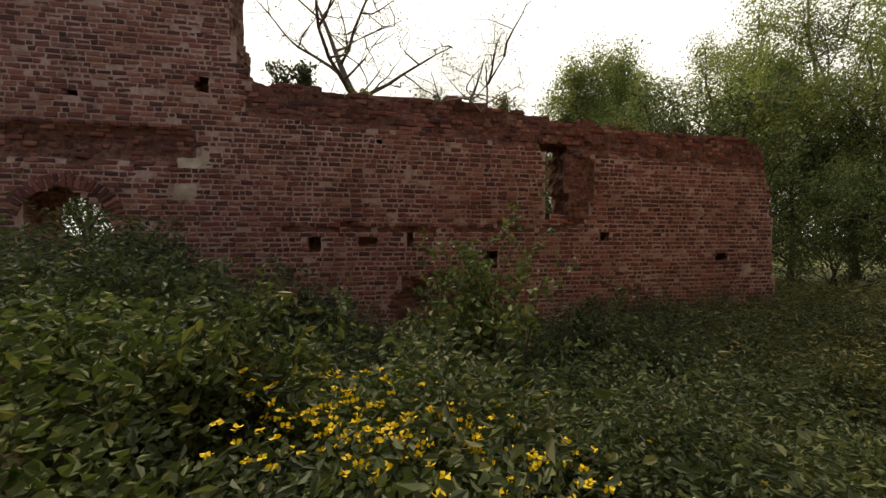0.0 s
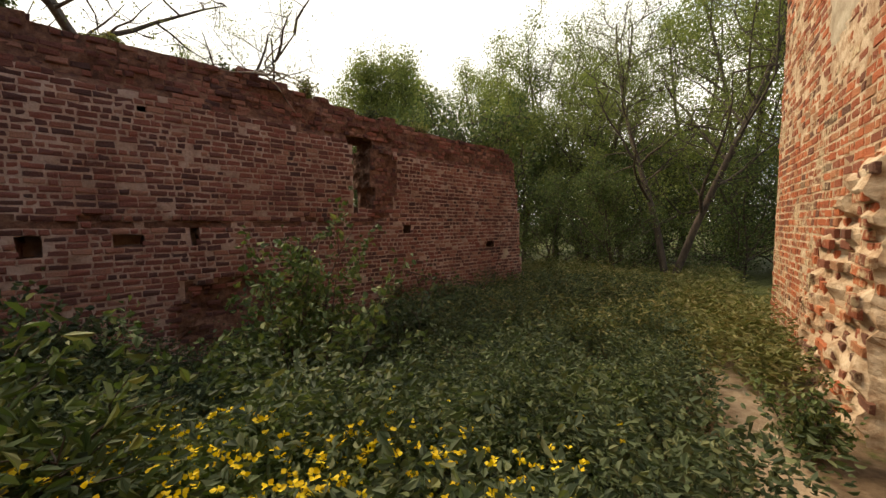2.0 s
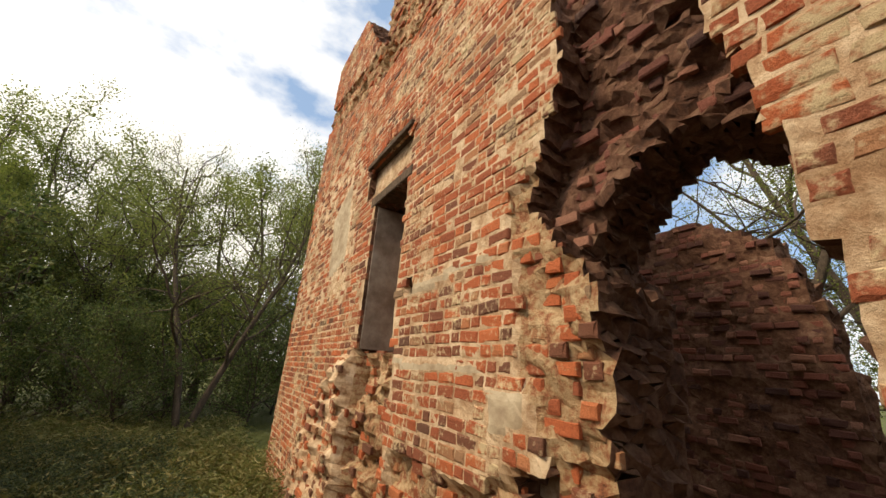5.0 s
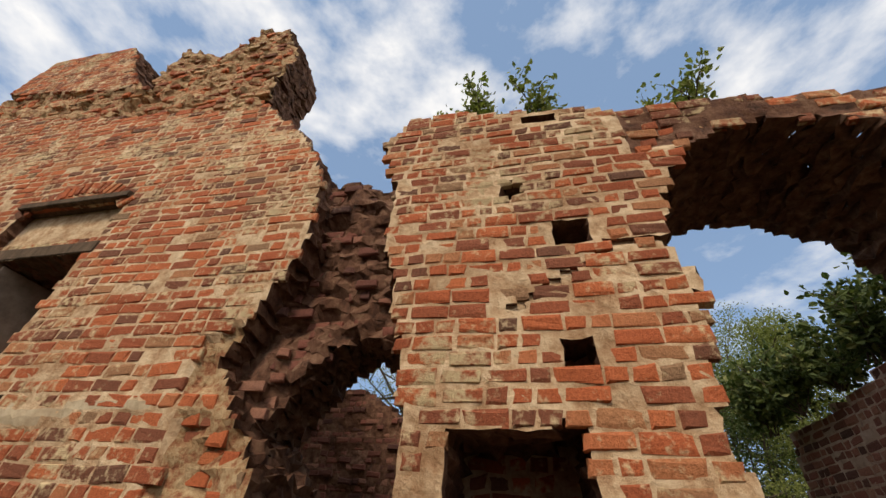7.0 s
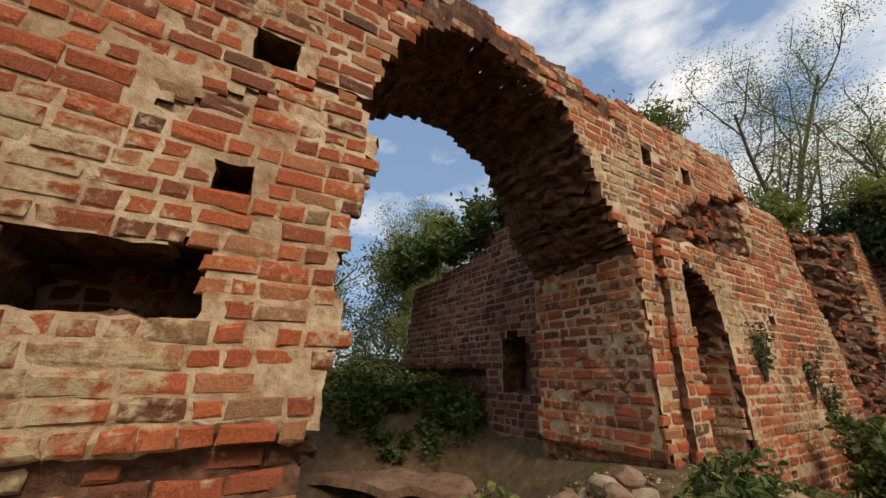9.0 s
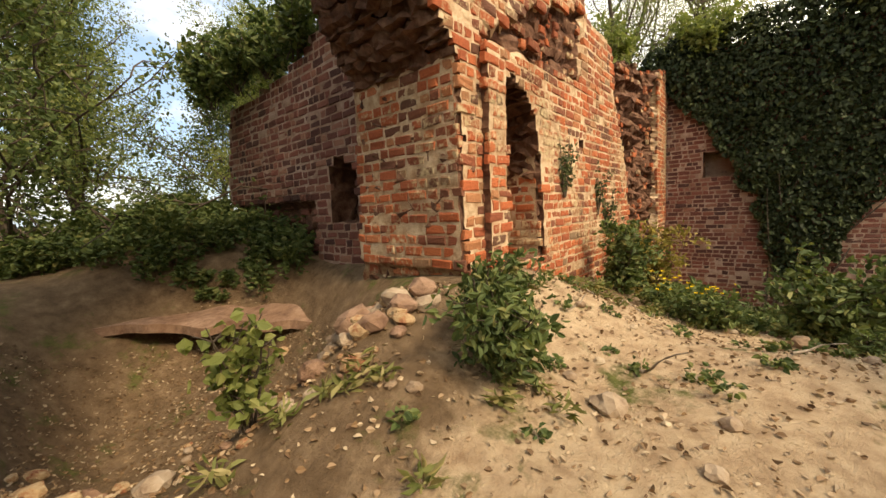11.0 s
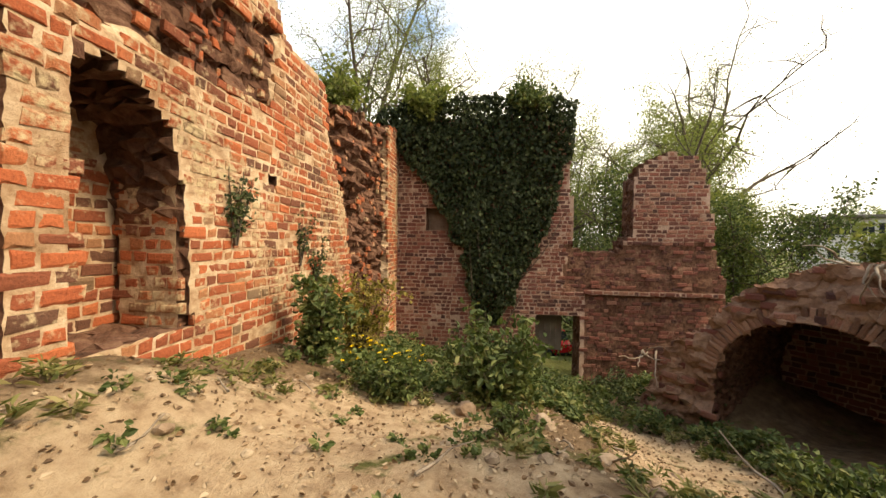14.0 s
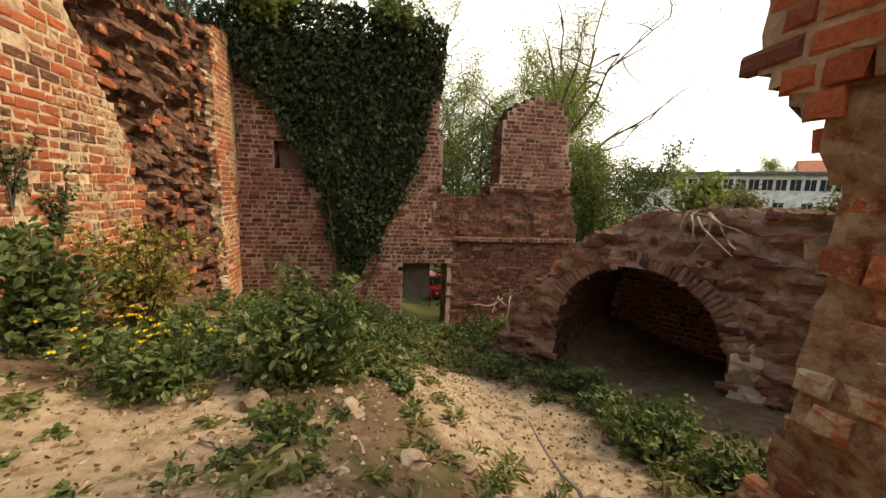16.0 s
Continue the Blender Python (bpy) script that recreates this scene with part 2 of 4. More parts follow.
def child(name, me, parent, label="", kind=""):
    ob = new(name, me)
    ob.parent = parent
    return tagged(ob, label, kind=kind)


def part(name, bm, material, parent, label=""):
    me = bpy.data.meshes.new(name)
    bm.to_mesh(me)
    bm.free()
    me.materials.append(material)
    return child(name, me, parent, label)


def box_bm(sx, sy, sz, at=(0, 0, 0), bevel=0.0):
    bm = bmesh.new()
    bmesh.ops.create_cube(bm, size=1, matrix=Matrix.Translation(at) @ Matrix.Diagonal((sx, sy, sz, 1)))
    if bevel:
        bmesh.ops.bevel(bm, geom=bm.edges[:], offset=bevel, segments=2, affect="EDGES")
    return bm


def inside(poly, u, z):
    hit, j = False, len(poly) - 1
    for i in range(len(poly)):
        (ui, zi), (uj, zj) = poly[i], poly[j]
        if (zi > z) != (zj > z) and u < (uj - ui) * (z - zi) / (zj - zi) + ui:
            hit = not hit
        j = i
    return hit


def rect(u0, u1, z0, z1):
    return [(u0, z0), (u1, z0), (u1, z1), (u0, z1)]


rng = random.Random(7)
COURSE = 0.118


def brick_shape(w, h, g):
    """Front of one worn brick: tapered sides, chamfered uneven face."""
    v, f = [], []
    for k, (inset, d) in enumerate(((0.0, 0.05), (0.0, -0.001), (0.016, -0.011))):
        for su, sz in ((-1, -1), (1, -1), (1, 1), (-1, 1)):
            j = 0.0 if k == 0 else 0.0125
            v.append((su * (w / 2 - inset) + g.uniform(-j, j), d + (g.uniform(-0.006, 0.006) if k else 0), sz * (h / 2 - inset) + g.uniform(-j, j)))
    for k in (0, 4):
        for i in range(4):
            f.append((k + i, k + (i + 1) % 4, k + 4 + (i + 1) % 4, k + 4 + i))
    f.append((8, 9, 10, 11))
    return v, f


def masonry(name, label, origin, along, outline, thick, holes=(), recess=(), rough=(), smooth=(), near=None, dark=False, missing=0.03, wobble=0.02, face=1, warp=1.0, fine=None, core=None, course=COURSE, bond=0.5):
    """A ruined brick wall in its own plane: u along, z up, depth into the wall.
    holes go through; recess: (polygon, depth); rough: (polygon, depth, share of bricks gone); smooth: plaster patches; near: stretch (u0, u1, z0, z1) of single bricks."""
    D = Vector((*along, 0)).normalized()
    N = Vector((-D.y, D.x, 0)) * face   # into the wall
    O = Vector(origin)
    mat_b, mat_p, mat_m = (M_BRICK_D, M_BRICK_DP, M_MORTAR_D) if dark else (M_BRICK, M_BRICK_P, M_MORTAR)
    long_w, head_w, joint, lay = 2.2 * course, 1.08 * course, 0.16 * course + 0.003, 0.004
    us, zs = [p[0] for p in outline], [p[1] for p in outline]
    u0, z0 = min(us) - 0.2, min(zs)
    fine = (not dark) if fine is None else fine
    cw, ch = (0.065, course / 2) if fine else (0.13, course)
    nu, nz = int((max(us) - u0) / cw) + 3, int((max(zs) - z0) / ch) + 3

    def depth_at(u, z):
        wu, wz = u + warp * 0.09 * noise.noise((u * 2.1, z * 2.1, 3.0)), z + warp * 0.07 * noise.noise((u * 2.3, z * 2.3, 9.0))
        if not inside(outline, wu, wz) or any(inside(h, wu, wz) for h in holes):
            return None, 0, 0
        d, gone, kind = wobble * noise.noise((u * 0.7, z * 0.7, 1.0)), missing, 0
        for poly, amount, share in rough:
            if inside(poly, wu, wz):
                d += amount * (0.5 + 0.5 * noise.noise((u * 1.3, z * 1.7, 5.0))) + amount * 0.7 * noise.noise((u * 3, z * 6.5, 6.0)) + (0.09 * abs(noise.noise((u * 9, z * 15, 8.0))) if amount > 0.05 else 0)
                gone, kind = share, 1 if amount > 0.05 else 0
        for poly, amount in recess:
            if inside(poly, u, z):
                d, gone, kind = amount, 1.0 if amount < 0.6 else 0.0, 2
        for poly in smooth:
            if inside(poly, wu, wz):
                gone, kind = 1.0, 3
                d -= 0.022
        return d, gone, kind

    cell = {}
    for i in range(nu):
        for k in range(nz):
            d, gone, kind = depth_at(u0 + (i + 0.5) * cw, z0 + (k + 0.5) * ch)
            if d is not None and not dark and kind == 0:
                # the core stays a little behind the ends of the bricks
                for step in (-0.035, 0.035):
                    if depth_at(u0 + (i + 0.5) * cw + step, z0 + (k + 0.5) * ch)[0] is None:
                        d = None
                        break
            if d is not None:
                cell[i, k] = (min(d, thick - 0.1), kind)
    verts, faces, which, index = [], [], [], {}

    lip = {}

    def front(i, k):
        if (i, k) not in lip:
            near_by = [cell[a, c] for a in (i - 1, i) for c in (k - 1, k) if (a, c) in cell and cell[a, c][1] != 2]
            lip[i, k] = sum(c[0] for c in near_by) / max(1, len(near_by))
        return lip[i, k]

    def vert(i, k, d):
        key = (i, k, round(d, 3) if d is not None else None)
        if key not in index:
            d = front(i, k) if d is None else d
            j = 0.03
            u = u0 + i * cw + j * noise.noise((i * 1.7, k * 1.7, 2.0 + d))
            z = z0 + k * ch + j * noise.noise((i * 1.9, k * 1.9, 7.0 + d))
            if 0.1 < d < thick - 0.01:
                u, z = u + 0.10 * noise.noise((i * 0.8, k * 0.8, d * 11)), z + 0.09 * noise.noise((i * 0.7, k * 0.9, d * 11 + 5))
            p = O + D * u + N * (d - lay + 0.008 * noise.noise((i * 0.9, k * 1.1, 4.0)))
            index[key] = len(verts)
            verts.append((p.x, p.y, O.z + z))
        return index[key]

    def quad(a, b, c, e, mt):
        faces.append((a, b, c, e)); which.append(mt)

    for (i, k), (d, kind) in cell.items():
        mt = {0: 0, 1: 1, 2: 0, 3: 2}[kind]
        f = d if kind == 2 else None
        quad(vert(i, k, f), vert(i + 1, k, f), vert(i + 1, k + 1, f), vert(i, k + 1, f), mt)
        quad(vert(i + 1, k, thick), vert(i, k, thick), vert(i, k + 1, thick), vert(i + 1, k + 1, thick), 1)
        for di, dk, (a, b) in ((1, 0, ((1, 0), (1, 1))), (-1, 0, ((0, 1), (0, 0))), (0, 1, ((1, 1), (0, 1))), (0, -1, ((0, 0), (1, 0)))):
            o = cell.get((i + di, k + dk))
            if o is None:
                end = thick
            elif o[1] == 2 and o[0] > d + 0.0006:
                end = o[0]
            else:
                continue
            n_seg = max(1, int((end - d) / 0.1))
            ends = [f] + [d + (end - d) * s / n_seg for s in range(1, n_seg)] + [end]
            for d0, d1 in zip(ends, ends[1:]):
                # sides and soffits: darker core than the front, their shade painted in
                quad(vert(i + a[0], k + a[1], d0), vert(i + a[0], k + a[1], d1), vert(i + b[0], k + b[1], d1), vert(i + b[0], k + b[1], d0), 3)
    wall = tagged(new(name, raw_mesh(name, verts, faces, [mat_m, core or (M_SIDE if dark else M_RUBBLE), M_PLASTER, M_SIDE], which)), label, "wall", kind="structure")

    g = random.Random(len(name) * 31 + nu)
    shapes = {w: [brick_shape(w, course - joint, g) for _ in range(7)] for w in (long_w, head_w)}
    shared = {}
    turn = Matrix((D, N, Vector((0, 0, 1)))).transposed()
    bv, bf, count = [], [], 0
    for k in range(int((max(zs) - z0) / course) + 1):
        u = u0 + g.uniform(0, 0.2)
        while u < max(us):
            w = long_w if (g.random() < bond) else head_w
            cu, cz = u + w / 2, z0 + (k + 0.5) * course
            u += w + 0.9 * joint
            for cu, w in ((cu, w), (cu - w / 2 + head_w / 2, head_w), (cu + w / 2 - head_w / 2, head_w)):
                d, gone, kind = depth_at(cu, cz)
                e = depth_at(cu - w * 0.28, cz)[0], depth_at(cu + w * 0.28, cz)[0]
                if d is not None and None not in e and (kind == 1 or max(abs(e[0] - d), abs(e[1] - d)) < 0.05):
                    break
            else:
                continue
            if g.random() < gone:
                continue
            d += g.uniform(-0.007, 0.004) + (g.uniform(-0.012, 0.014) if kind == 1 else 0)
            p = O + D * cu + N * d
            p.z = O.z + cz + 0.012 * noise.noise((cu * 1.2, k * 0.3, 0.0))
            tilt = g.gauss(0, 0.012)
            si = g.randrange(7)
            if near and count < 300 and near[0] < cu < near[1] and near[2] < cz < near[3]:
                if (w, si) not in shared:
                    shared[w, si] = raw_mesh("brick", *shapes[w][si], mat_p)
                ob = new("brick", shared[w, si])
                ob.parent = wall
                ob.matrix_basis = Matrix.Translation(p) @ turn.to_4x4() @ Matrix.Rotation(tilt, 4, "Y")
                count += 1
            else:
                o = len(bv)
                c, s = math.cos(tilt), math.sin(tilt)
                for x, y, z in shapes[w][si][0]:
                    x, z = x * c + z * s, z * c - x * s
                    q = p + D * x + N * y
                    bv.append((q.x, q.y, p.z + z))
                bf += [tuple(o + a for a in fc) for fc in shapes[w][si][1]]
    child("brickwork", raw_mesh("brickwork", bv, bf, mat_b), wall, kind="stuff")
    return wall


# ---- ground ----
def sstep(a, b, x):
    t = np.clip((x - a) / (b - a), 0, 1)
    return t * t * (3 - 2 * t)


def lumps(x, y):
    return 0.05 * np.sin(2.1 * x + 1.3 * y) * np.sin(1.7 * y - 0.6 * x + 1) + 0.02 * np.sin(5.3 * x + 2.2 * y) * np.sin(4.4 * y - 3.1 * x)


def height(x, y):
    """Mound in the middle, falling to the meadow on one side and to the court on the other."""
    h = -0.95 + 1.08 * sstep(5.0, -0.4, x) + 0.98 * sstep(0.2, -1.9, x)
    h = h - 2.7 * sstep(-17, -28, x)
    h = h - 0.38 * sstep(-6.4, -8.4, x) - 0.9 * sstep(-7.6, -12.5, x) - 0.85 * sstep(-12, -16, x)
    west = sstep(-3.0, -5.0, x)
    h = h + west * (0.52 * sstep(0.9, -0.9, y) + 0.1 - 0.72 * sstep(2.2, 4.6, y) * sstep(-6.2, -7.6, x))
    h = h - (1 - west) * 0.75 * sstep(1.6, 5.0, y) * sstep(-4.5, 0.5, x) * sstep(6, 1, x)
    pit = np.exp(-(((x + 4.3) / 1.5) ** 2 + ((y + 3.3) / 2.1) ** 2) ** 2)
    h = h - 1.5 * pit
    h = h + 0.5 * sstep(-3.5, -7, y) * sstep(3, 0, x)
    h = h + 1.1 * np.exp(-(((x + 13.6) / 1.5) ** 2 + ((y - 7.4) / 1.6) ** 2))
    return h + lumps(x, y) * sstep(60, 20, np.hypot(x, y))


def hz(x, y):
    return float(height(np.float64(x), np.float64(y)))


def bare(x, y):
    """Where feet keep the sand open."""
    b = np.exp(-(((x + 6.6) / 2.3) ** 2 + ((y - 1.0) / 1.5) ** 2) ** 2)
    b = np.maximum(b, np.exp(-(((x + 3.2) / 3.0) ** 2 + ((y - 1.3) / 1.1) ** 2) ** 2))
    b = np.maximum(b, 0.9 * np.exp(-(((x + 9.2) / 2.2) ** 2 + ((y - 4.1) / 1.1) ** 2) ** 2))
    b = np.maximum(b, 0.8 * np.exp(-(((y + 0.95 - 0.12 * x) / 0.42) ** 2)) * sstep(-1, 1, x) * sstep(9, 6, x))
    b = np.maximum(b, 0.15 * np.exp(-(((x + 4.1) / 1.2) ** 2 + ((y + 2.8) / 1.6) ** 2) ** 2))
    return b


gx = np.concatenate([-np.geomspace(2500, 24, 26), np.arange(-22, 16, 0.16), np.geomspace(16.5, 2500, 28)])
gy = np.concatenate([-np.geomspace(2500, 11, 30), np.arange(-10, 14, 0.16), np.geomspace(14.5, 2500, 28)])
X, Y = np.meshgrid(gx, gy)
Z = height(X, Y)
gi = np.arange(X.size).reshape(X.shape)
gf = np.stack([gi[:-1, :-1], gi[:-1, 1:], gi[1:, 1:], gi[1:, :-1]], -1).reshape(-1, 4)
g_me = raw_mesh("ground", np.stack([X, Y, Z], -1).reshape(-1, 3), gf, M_EARTH)
for key, vals in (("bare", bare(X, Y)), ("meadow", sstep(7, 12, X) + sstep(-13.5, -16.5, X))):
    g_me.attributes.new(key, "FLOAT", "POINT").data.foreach_set("value", np.clip(vals, 0, 1).ravel().astype(np.float32))
g_me.polygons.foreach_set("use_smooth", np.ones(len(gf), dtype=bool))
tagged(new("ground", g_me), "sandy trodden earth with dry litter and patches of grass", "ground", kind="structure")

# ---- walls ----
B_OUT = [(0.45, -1.6), (0.35, 2.9), (0.75, 3.4), (1.1, 3.95), (0.75, 4.6), (0.5, 5.4), (0.85, 6.95), (1.3, 7.6), (2.1, 8.5), (2.85, 9.2), (2.8, 10.4), (2.75, 11.2), (3.4, 12.9),
         (4.3, 13.4), (5.4, 12.2), (6.4, 12.9), (6.9, 11.6), (6.2, 10.6), (7.4, 11.6), (8.5, 13.4), (8.9, 13.9), (12.2, 14.2), (12.2, 6), (12.5, -1.6)]
masonry("wall_house", "tall ruined facade of warm red brick with pale lime patches", (0, -1.5, 0), (1, 0), B_OUT[::-1], 1.2, face=-1,
        holes=[], near=(0.6, 3.9, 1.1, 3.9), missing=0.02, course=0.148,
        recess=[(rect(4.0, 5.55, 2.5, 5.5), 0.85), (rect(4.0, 6.1, 5.75, 6.6), 0.16), (rect(3.45, 3.65, 3.35, 3.55), 0.3), (rect(7.5, 7.9, -0.7, 0.0), 0.5), ([(0.78, 1.3), (1.15, 1.22), (1.3, 1.42), (0.8, 1.56)], 0.34)],
        rough=[([(0.3, -2), (3.9, -2), (3.7, 1.08), (2.9, 1.28), (2.47, 1.16), (1.87, 1.1), (1.19, 1.48), (0.3, 1.6)], 0.22, 0.12), ([(0.2, 1.5), (0.8, 1.5), (1.15, 2.2), (1.22, 3.3), (1.4, 4.1), (0.9, 4.3), (0.2, 4.3)], 0.15, 0.2),
               (rect(3.95, 5.6, -2, 2.5), 0.4, 0.45), ([(5.6, -2), (8.6, -2), (8.5, 0.5), (7.2, 1.6), (6.2, 2.4), (5.6, 2.45)], -0.28, 0.2), ([(2.6, 8.8), (3, 14), (7, 14), (7, 9.6)], 0.25, 0.35), ([(6, 9.4), (12.4, 11), (12.4, 12.2), (6, 10.6)], 0.2, 0.4), ([(6.4, 3.6), (11.8, 3.2), (11.9, 7.6), (8.8, 8.4), (6.8, 7)], 0.012, 0.35), ([(1.2, 2.6), (3.4, 2.9), (3.5, 4.6), (1.6, 4.8)], 0.012, 0.07)],
        smooth=[[(7.2, 4.6), (8.4, 4.4), (8.8, 6.2), (7.4, 6.8)], [(3.0, 3.3), (3.6, 3.25), (3.62, 3.42), (1.5, 3.5)], [(1.6, 1.74), (1.64, 2.1), (1.12, 2.06), (1.1, 1.78)], [(3.9, 2.3), (1.7, 2.22), (1.7, 2.31), (3.9, 2.4)]])
E_OUT = [(-0.5, 6.0), (-0.72, 5.3), (-0.85, 4.2), (-0.96, 3.64), (-1.07, 3.19), (-1.1, 2.7), (-1.25, 0.3), (-2.6, 0.3), (-2.72, 1.9), (-2.86, 2.8), (-2.88, 3.6), (-3.02, 4.1), (-2.88, 4.35),
         (-3.03, 4.8), (-3.3, 5.3), (-3.6, 5.55), (-4.05, 5.7), (-4.6, 5.6), (-5.05, 5.3), (-5.3, 4.8), (-5.5, 4.3), (-5.8, 3.95), (-5.95, 3.6), (-6.0, -0.6), (-16.1, -1.6), (-16.1, 6.0), (-14.5, 5.7),
         (-12.6, 5.5), (-11.2, 5.0), (-10.3, 5.15), (-9.4, 5.2), (-9.0, 5.9), (-7.5, 5.8), (-5.6, 5.8), (-4.5, 5.95), (-3.5, 6.08), (-2.9, 6.1), (-2.2, 6.22), (-1.3, 6.4), (-0.75, 6.38)]
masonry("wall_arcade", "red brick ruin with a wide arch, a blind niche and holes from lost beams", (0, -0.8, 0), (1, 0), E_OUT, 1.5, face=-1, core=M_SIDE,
        near=(-2.9, -1.1, 1.8, 4.9), missing=0.04,
        recess=[([(-2.13, 2.78), (-1.36, 2.76), (-1.34, 3.12), (-2.13, 3.16)], 0.7), (rect(-1.92, -1.71, 4.97, 5.18), 0.4), (rect(-2.42, -2.16, 4.42, 4.68), 0.3), (rect(-2.28, -2.04, 3.42, 3.66), 0.35),
                ([(-7.76, 1.7), (-6.68, 1.7), (-6.66, 3.7), (-6.9, 3.82), (-7.22, 3.74), (-7.5, 3.5), (-7.66, 2.95)], 0.75), (rect(-9.12, -8.98, 3.2, 3.36), 0.3), (rect(-6.62, -6.4, 5.0, 5.3), 0.2), (rect(-7.5, -7.3, 4.95, 5.25), 0.2),
                (rect(-13.4, -13.1, 2.6, 3.0), 0.4), (rect(-2.3, -2.0, 6.0, 6.15), 0.3), ([(-2.95, 4.4), (-2.5, 4.33), (-1.95, 3.95), (-1.6, 3.83), (-1.95, 4.05), (-2.5, 4.40)], 0.05)],
        rough=[([(-10.4, 5.6), (-10.9, 4.2), (-11.7, 3), (-12.2, 1), (-12.4, -2), (-15.2, -2), (-14.6, 6)], 0.5, 0.72), ([(-6.3, 4.0), (-9, 4.2), (-9.2, 5.3), (-7.4, 4.7)], 0.25, 0.35),
               (rect(-2.95, -1.0, 0, 2.2), 0.12, 0.25), (rect(-5.9, -2.9, 5.4, 6.4), 0.06, 0.1), ([(-2.62, 2.35), (-2.2, 2.5), (-2.12, 3.4), (-2.6, 3.3)], 0.015, 0.25), ([(-2.3, 3.9), (-1.3, 3.8), (-1.2, 4.6), (-2.0, 4.7)], 0.015, 0.12)],
        smooth=[[(-6.8, 0.9), (-5.9, 0.9), (-5.9, 1.55), (-6.8, 1.6)]])
masonry("wall_court_end", "brick end wall with a small window, a doorway and a broken gap", (-16, 0, 0), (0, 1), [(-1.0, -1.8), (9.3, -1.8), (8.8, 1.2), (8.5, 2.6), (8.15, 4.6), (8.0, 5.1), (7.2, 5.25), (6.6, 5.0), (6.3, 4.6), (6.2, 2.9),
         (5.8, 2.3), (5.0, 2.3), (4.5, 2.5), (4.4, 5.4), (4.3, 6.4), (-1.0, 6.3)], 0.9, dark=True,
        holes=[rect(3.45, 4.8, -1.7, 0.43)], recess=[([(0.05, 2.9), (0.87, 2.88), (0.8, 3.3), (0.4, 3.68), (0.05, 3.6)], 0.5)], rough=[(rect(4.3, 9, 1.15, 2.6), 0.1, 0.3), (rect(4.9, 9.2, -2, 1.15), 0.06, 0.1)], near=(4.4, 9, 2.5, 5.2))
masonry("wall_far", "long weathered dark brick wall overgrown along its crest", (-0.35, 8.56, 0), (0.971, -0.239), [(-5.3, -2.2), (13.5, -2.2), (13.3, -0.5), (13.0, 2.0), (12.75, 3.85), (12.2, 4.05), (9, 4.1), (7.7, 4.25), (6, 4.3), (4.4, 4.55), (3.4, 4.5), (1.8, 4.55),
         (0.1, 4.65), (-0.2, 5.0), (-0.3, 6.2), (-0.4, 8.2), (-5.3, 8.4)], 0.9, dark=True, near=(9.5, 13, -0.6, 3.4), course=0.105, missing=0.04,
        holes=[[(-3.85, -2.3), (-2.45, -2.3), (-2.5, 1.95), (-2.9, 2.3), (-3.35, 2.42), (-3.85, 2.15)], rect(6.4, 7.05, 1.95, 3.65)],
        recess=[(rect(11.3, 11.6, 0.8, 1.1), 0.4), (rect(1.15, 1.45, 1.2, 1.5), 0.4), (rect(2.2, 2.5, 1.3, 1.45), 0.3), (rect(3.15, 3.3, 1.3, 1.6), 0.3), (rect(4.95, 5.3, 0.75, 1.15), 0.5),
                (rect(-0.9, -0.65, 4.3, 4.6), 0.4), (rect(-3.1, -2.9, 4.05, 4.25), 0.4), (rect(2.6, 2.72, 3.45, 3.6), 0.3), (rect(3.18, 3.26, 2.6, 3.1), 0.2), (rect(7.9, 8.1, 1.4, 1.6), 0.3)],
        rough=[(rect(-6, -0.9, 2.9, 3.6), 0.14, 0.12), ([(0, 3.9), (3, 3.8), (7, 3.5), (13, 3.2), (13, 5), (0, 5)], 0.1, 0.08), (rect(3, 5, -1, 0.6), 0.15, 0.3), ([(7.05, 1.6), (7.6, 1.9), (7.8, 3.0), (7.5, 3.9), (7.05, 3.8)], 0.14, 0.15), (rect(0.4, 7, 1.62, 1.72), 0.1, 0.6)],
        smooth=[rect(-1.3, -0.7, 2.85, 3.1), rect(-1.35, -0.95, 2.2, 2.5), rect(12.1, 12.35, 0.4, 0.8)])
masonry("wall_pier", "rough red brick pier stump close to the path", (0, 4.3, 0), (-1, 0), [(6.95, 0.2), (6.75, 1.2), (6.55, 1.7), (6.62, 2.3), (6.7, 2.8), (7.0, 3.05), (7.05, 4.1), (6.3, 4.2), (5.7, 3.6), (5.5, 0.2)], 1.0, face=-1,
        rough=[(rect(4, 7.2, 0, 2.95), 0.09, 0.12)], near=(5.0, 7.2, 1.5, 4.6))
masonry("wall_pilaster", "flat brick pilaster beside the blind niche", (0, -0.71, 0), (1, 0), [(-6.68, 1.5), (-6.26, 1.5), (-6.26, 4.0), (-6.68, 4.0)], 0.2, face=-1, missing=0.0, warp=0.0, near=(-6.7, -6.2, 1.4, 4))
masonry("wall_arch_reveal", "brick side of the broad pier under the arch", (-5.93, 0, 0), (0, 1), [(-2.45, -0.6), (-0.82, -0.6), (-0.82, 3.9), (-1.2, 4.1), (-2.35, 4.2)], 0.3, missing=0.05, warp=0.0, near=(-2.5, -0.8, 1.5, 4),
        rough=[(rect(-2.6, -0.7, -0.6, 1.75), 0.1, 0.3)])
masonry("wall_niche_side", "brick cheek of the blind niche", (-7.66, 0, 0), (0, 1), [(-1.53, 1.7), (-0.86, 1.7), (-0.86, 3.05), (-1.53, 3.3)], 0.3, warp=0.2)
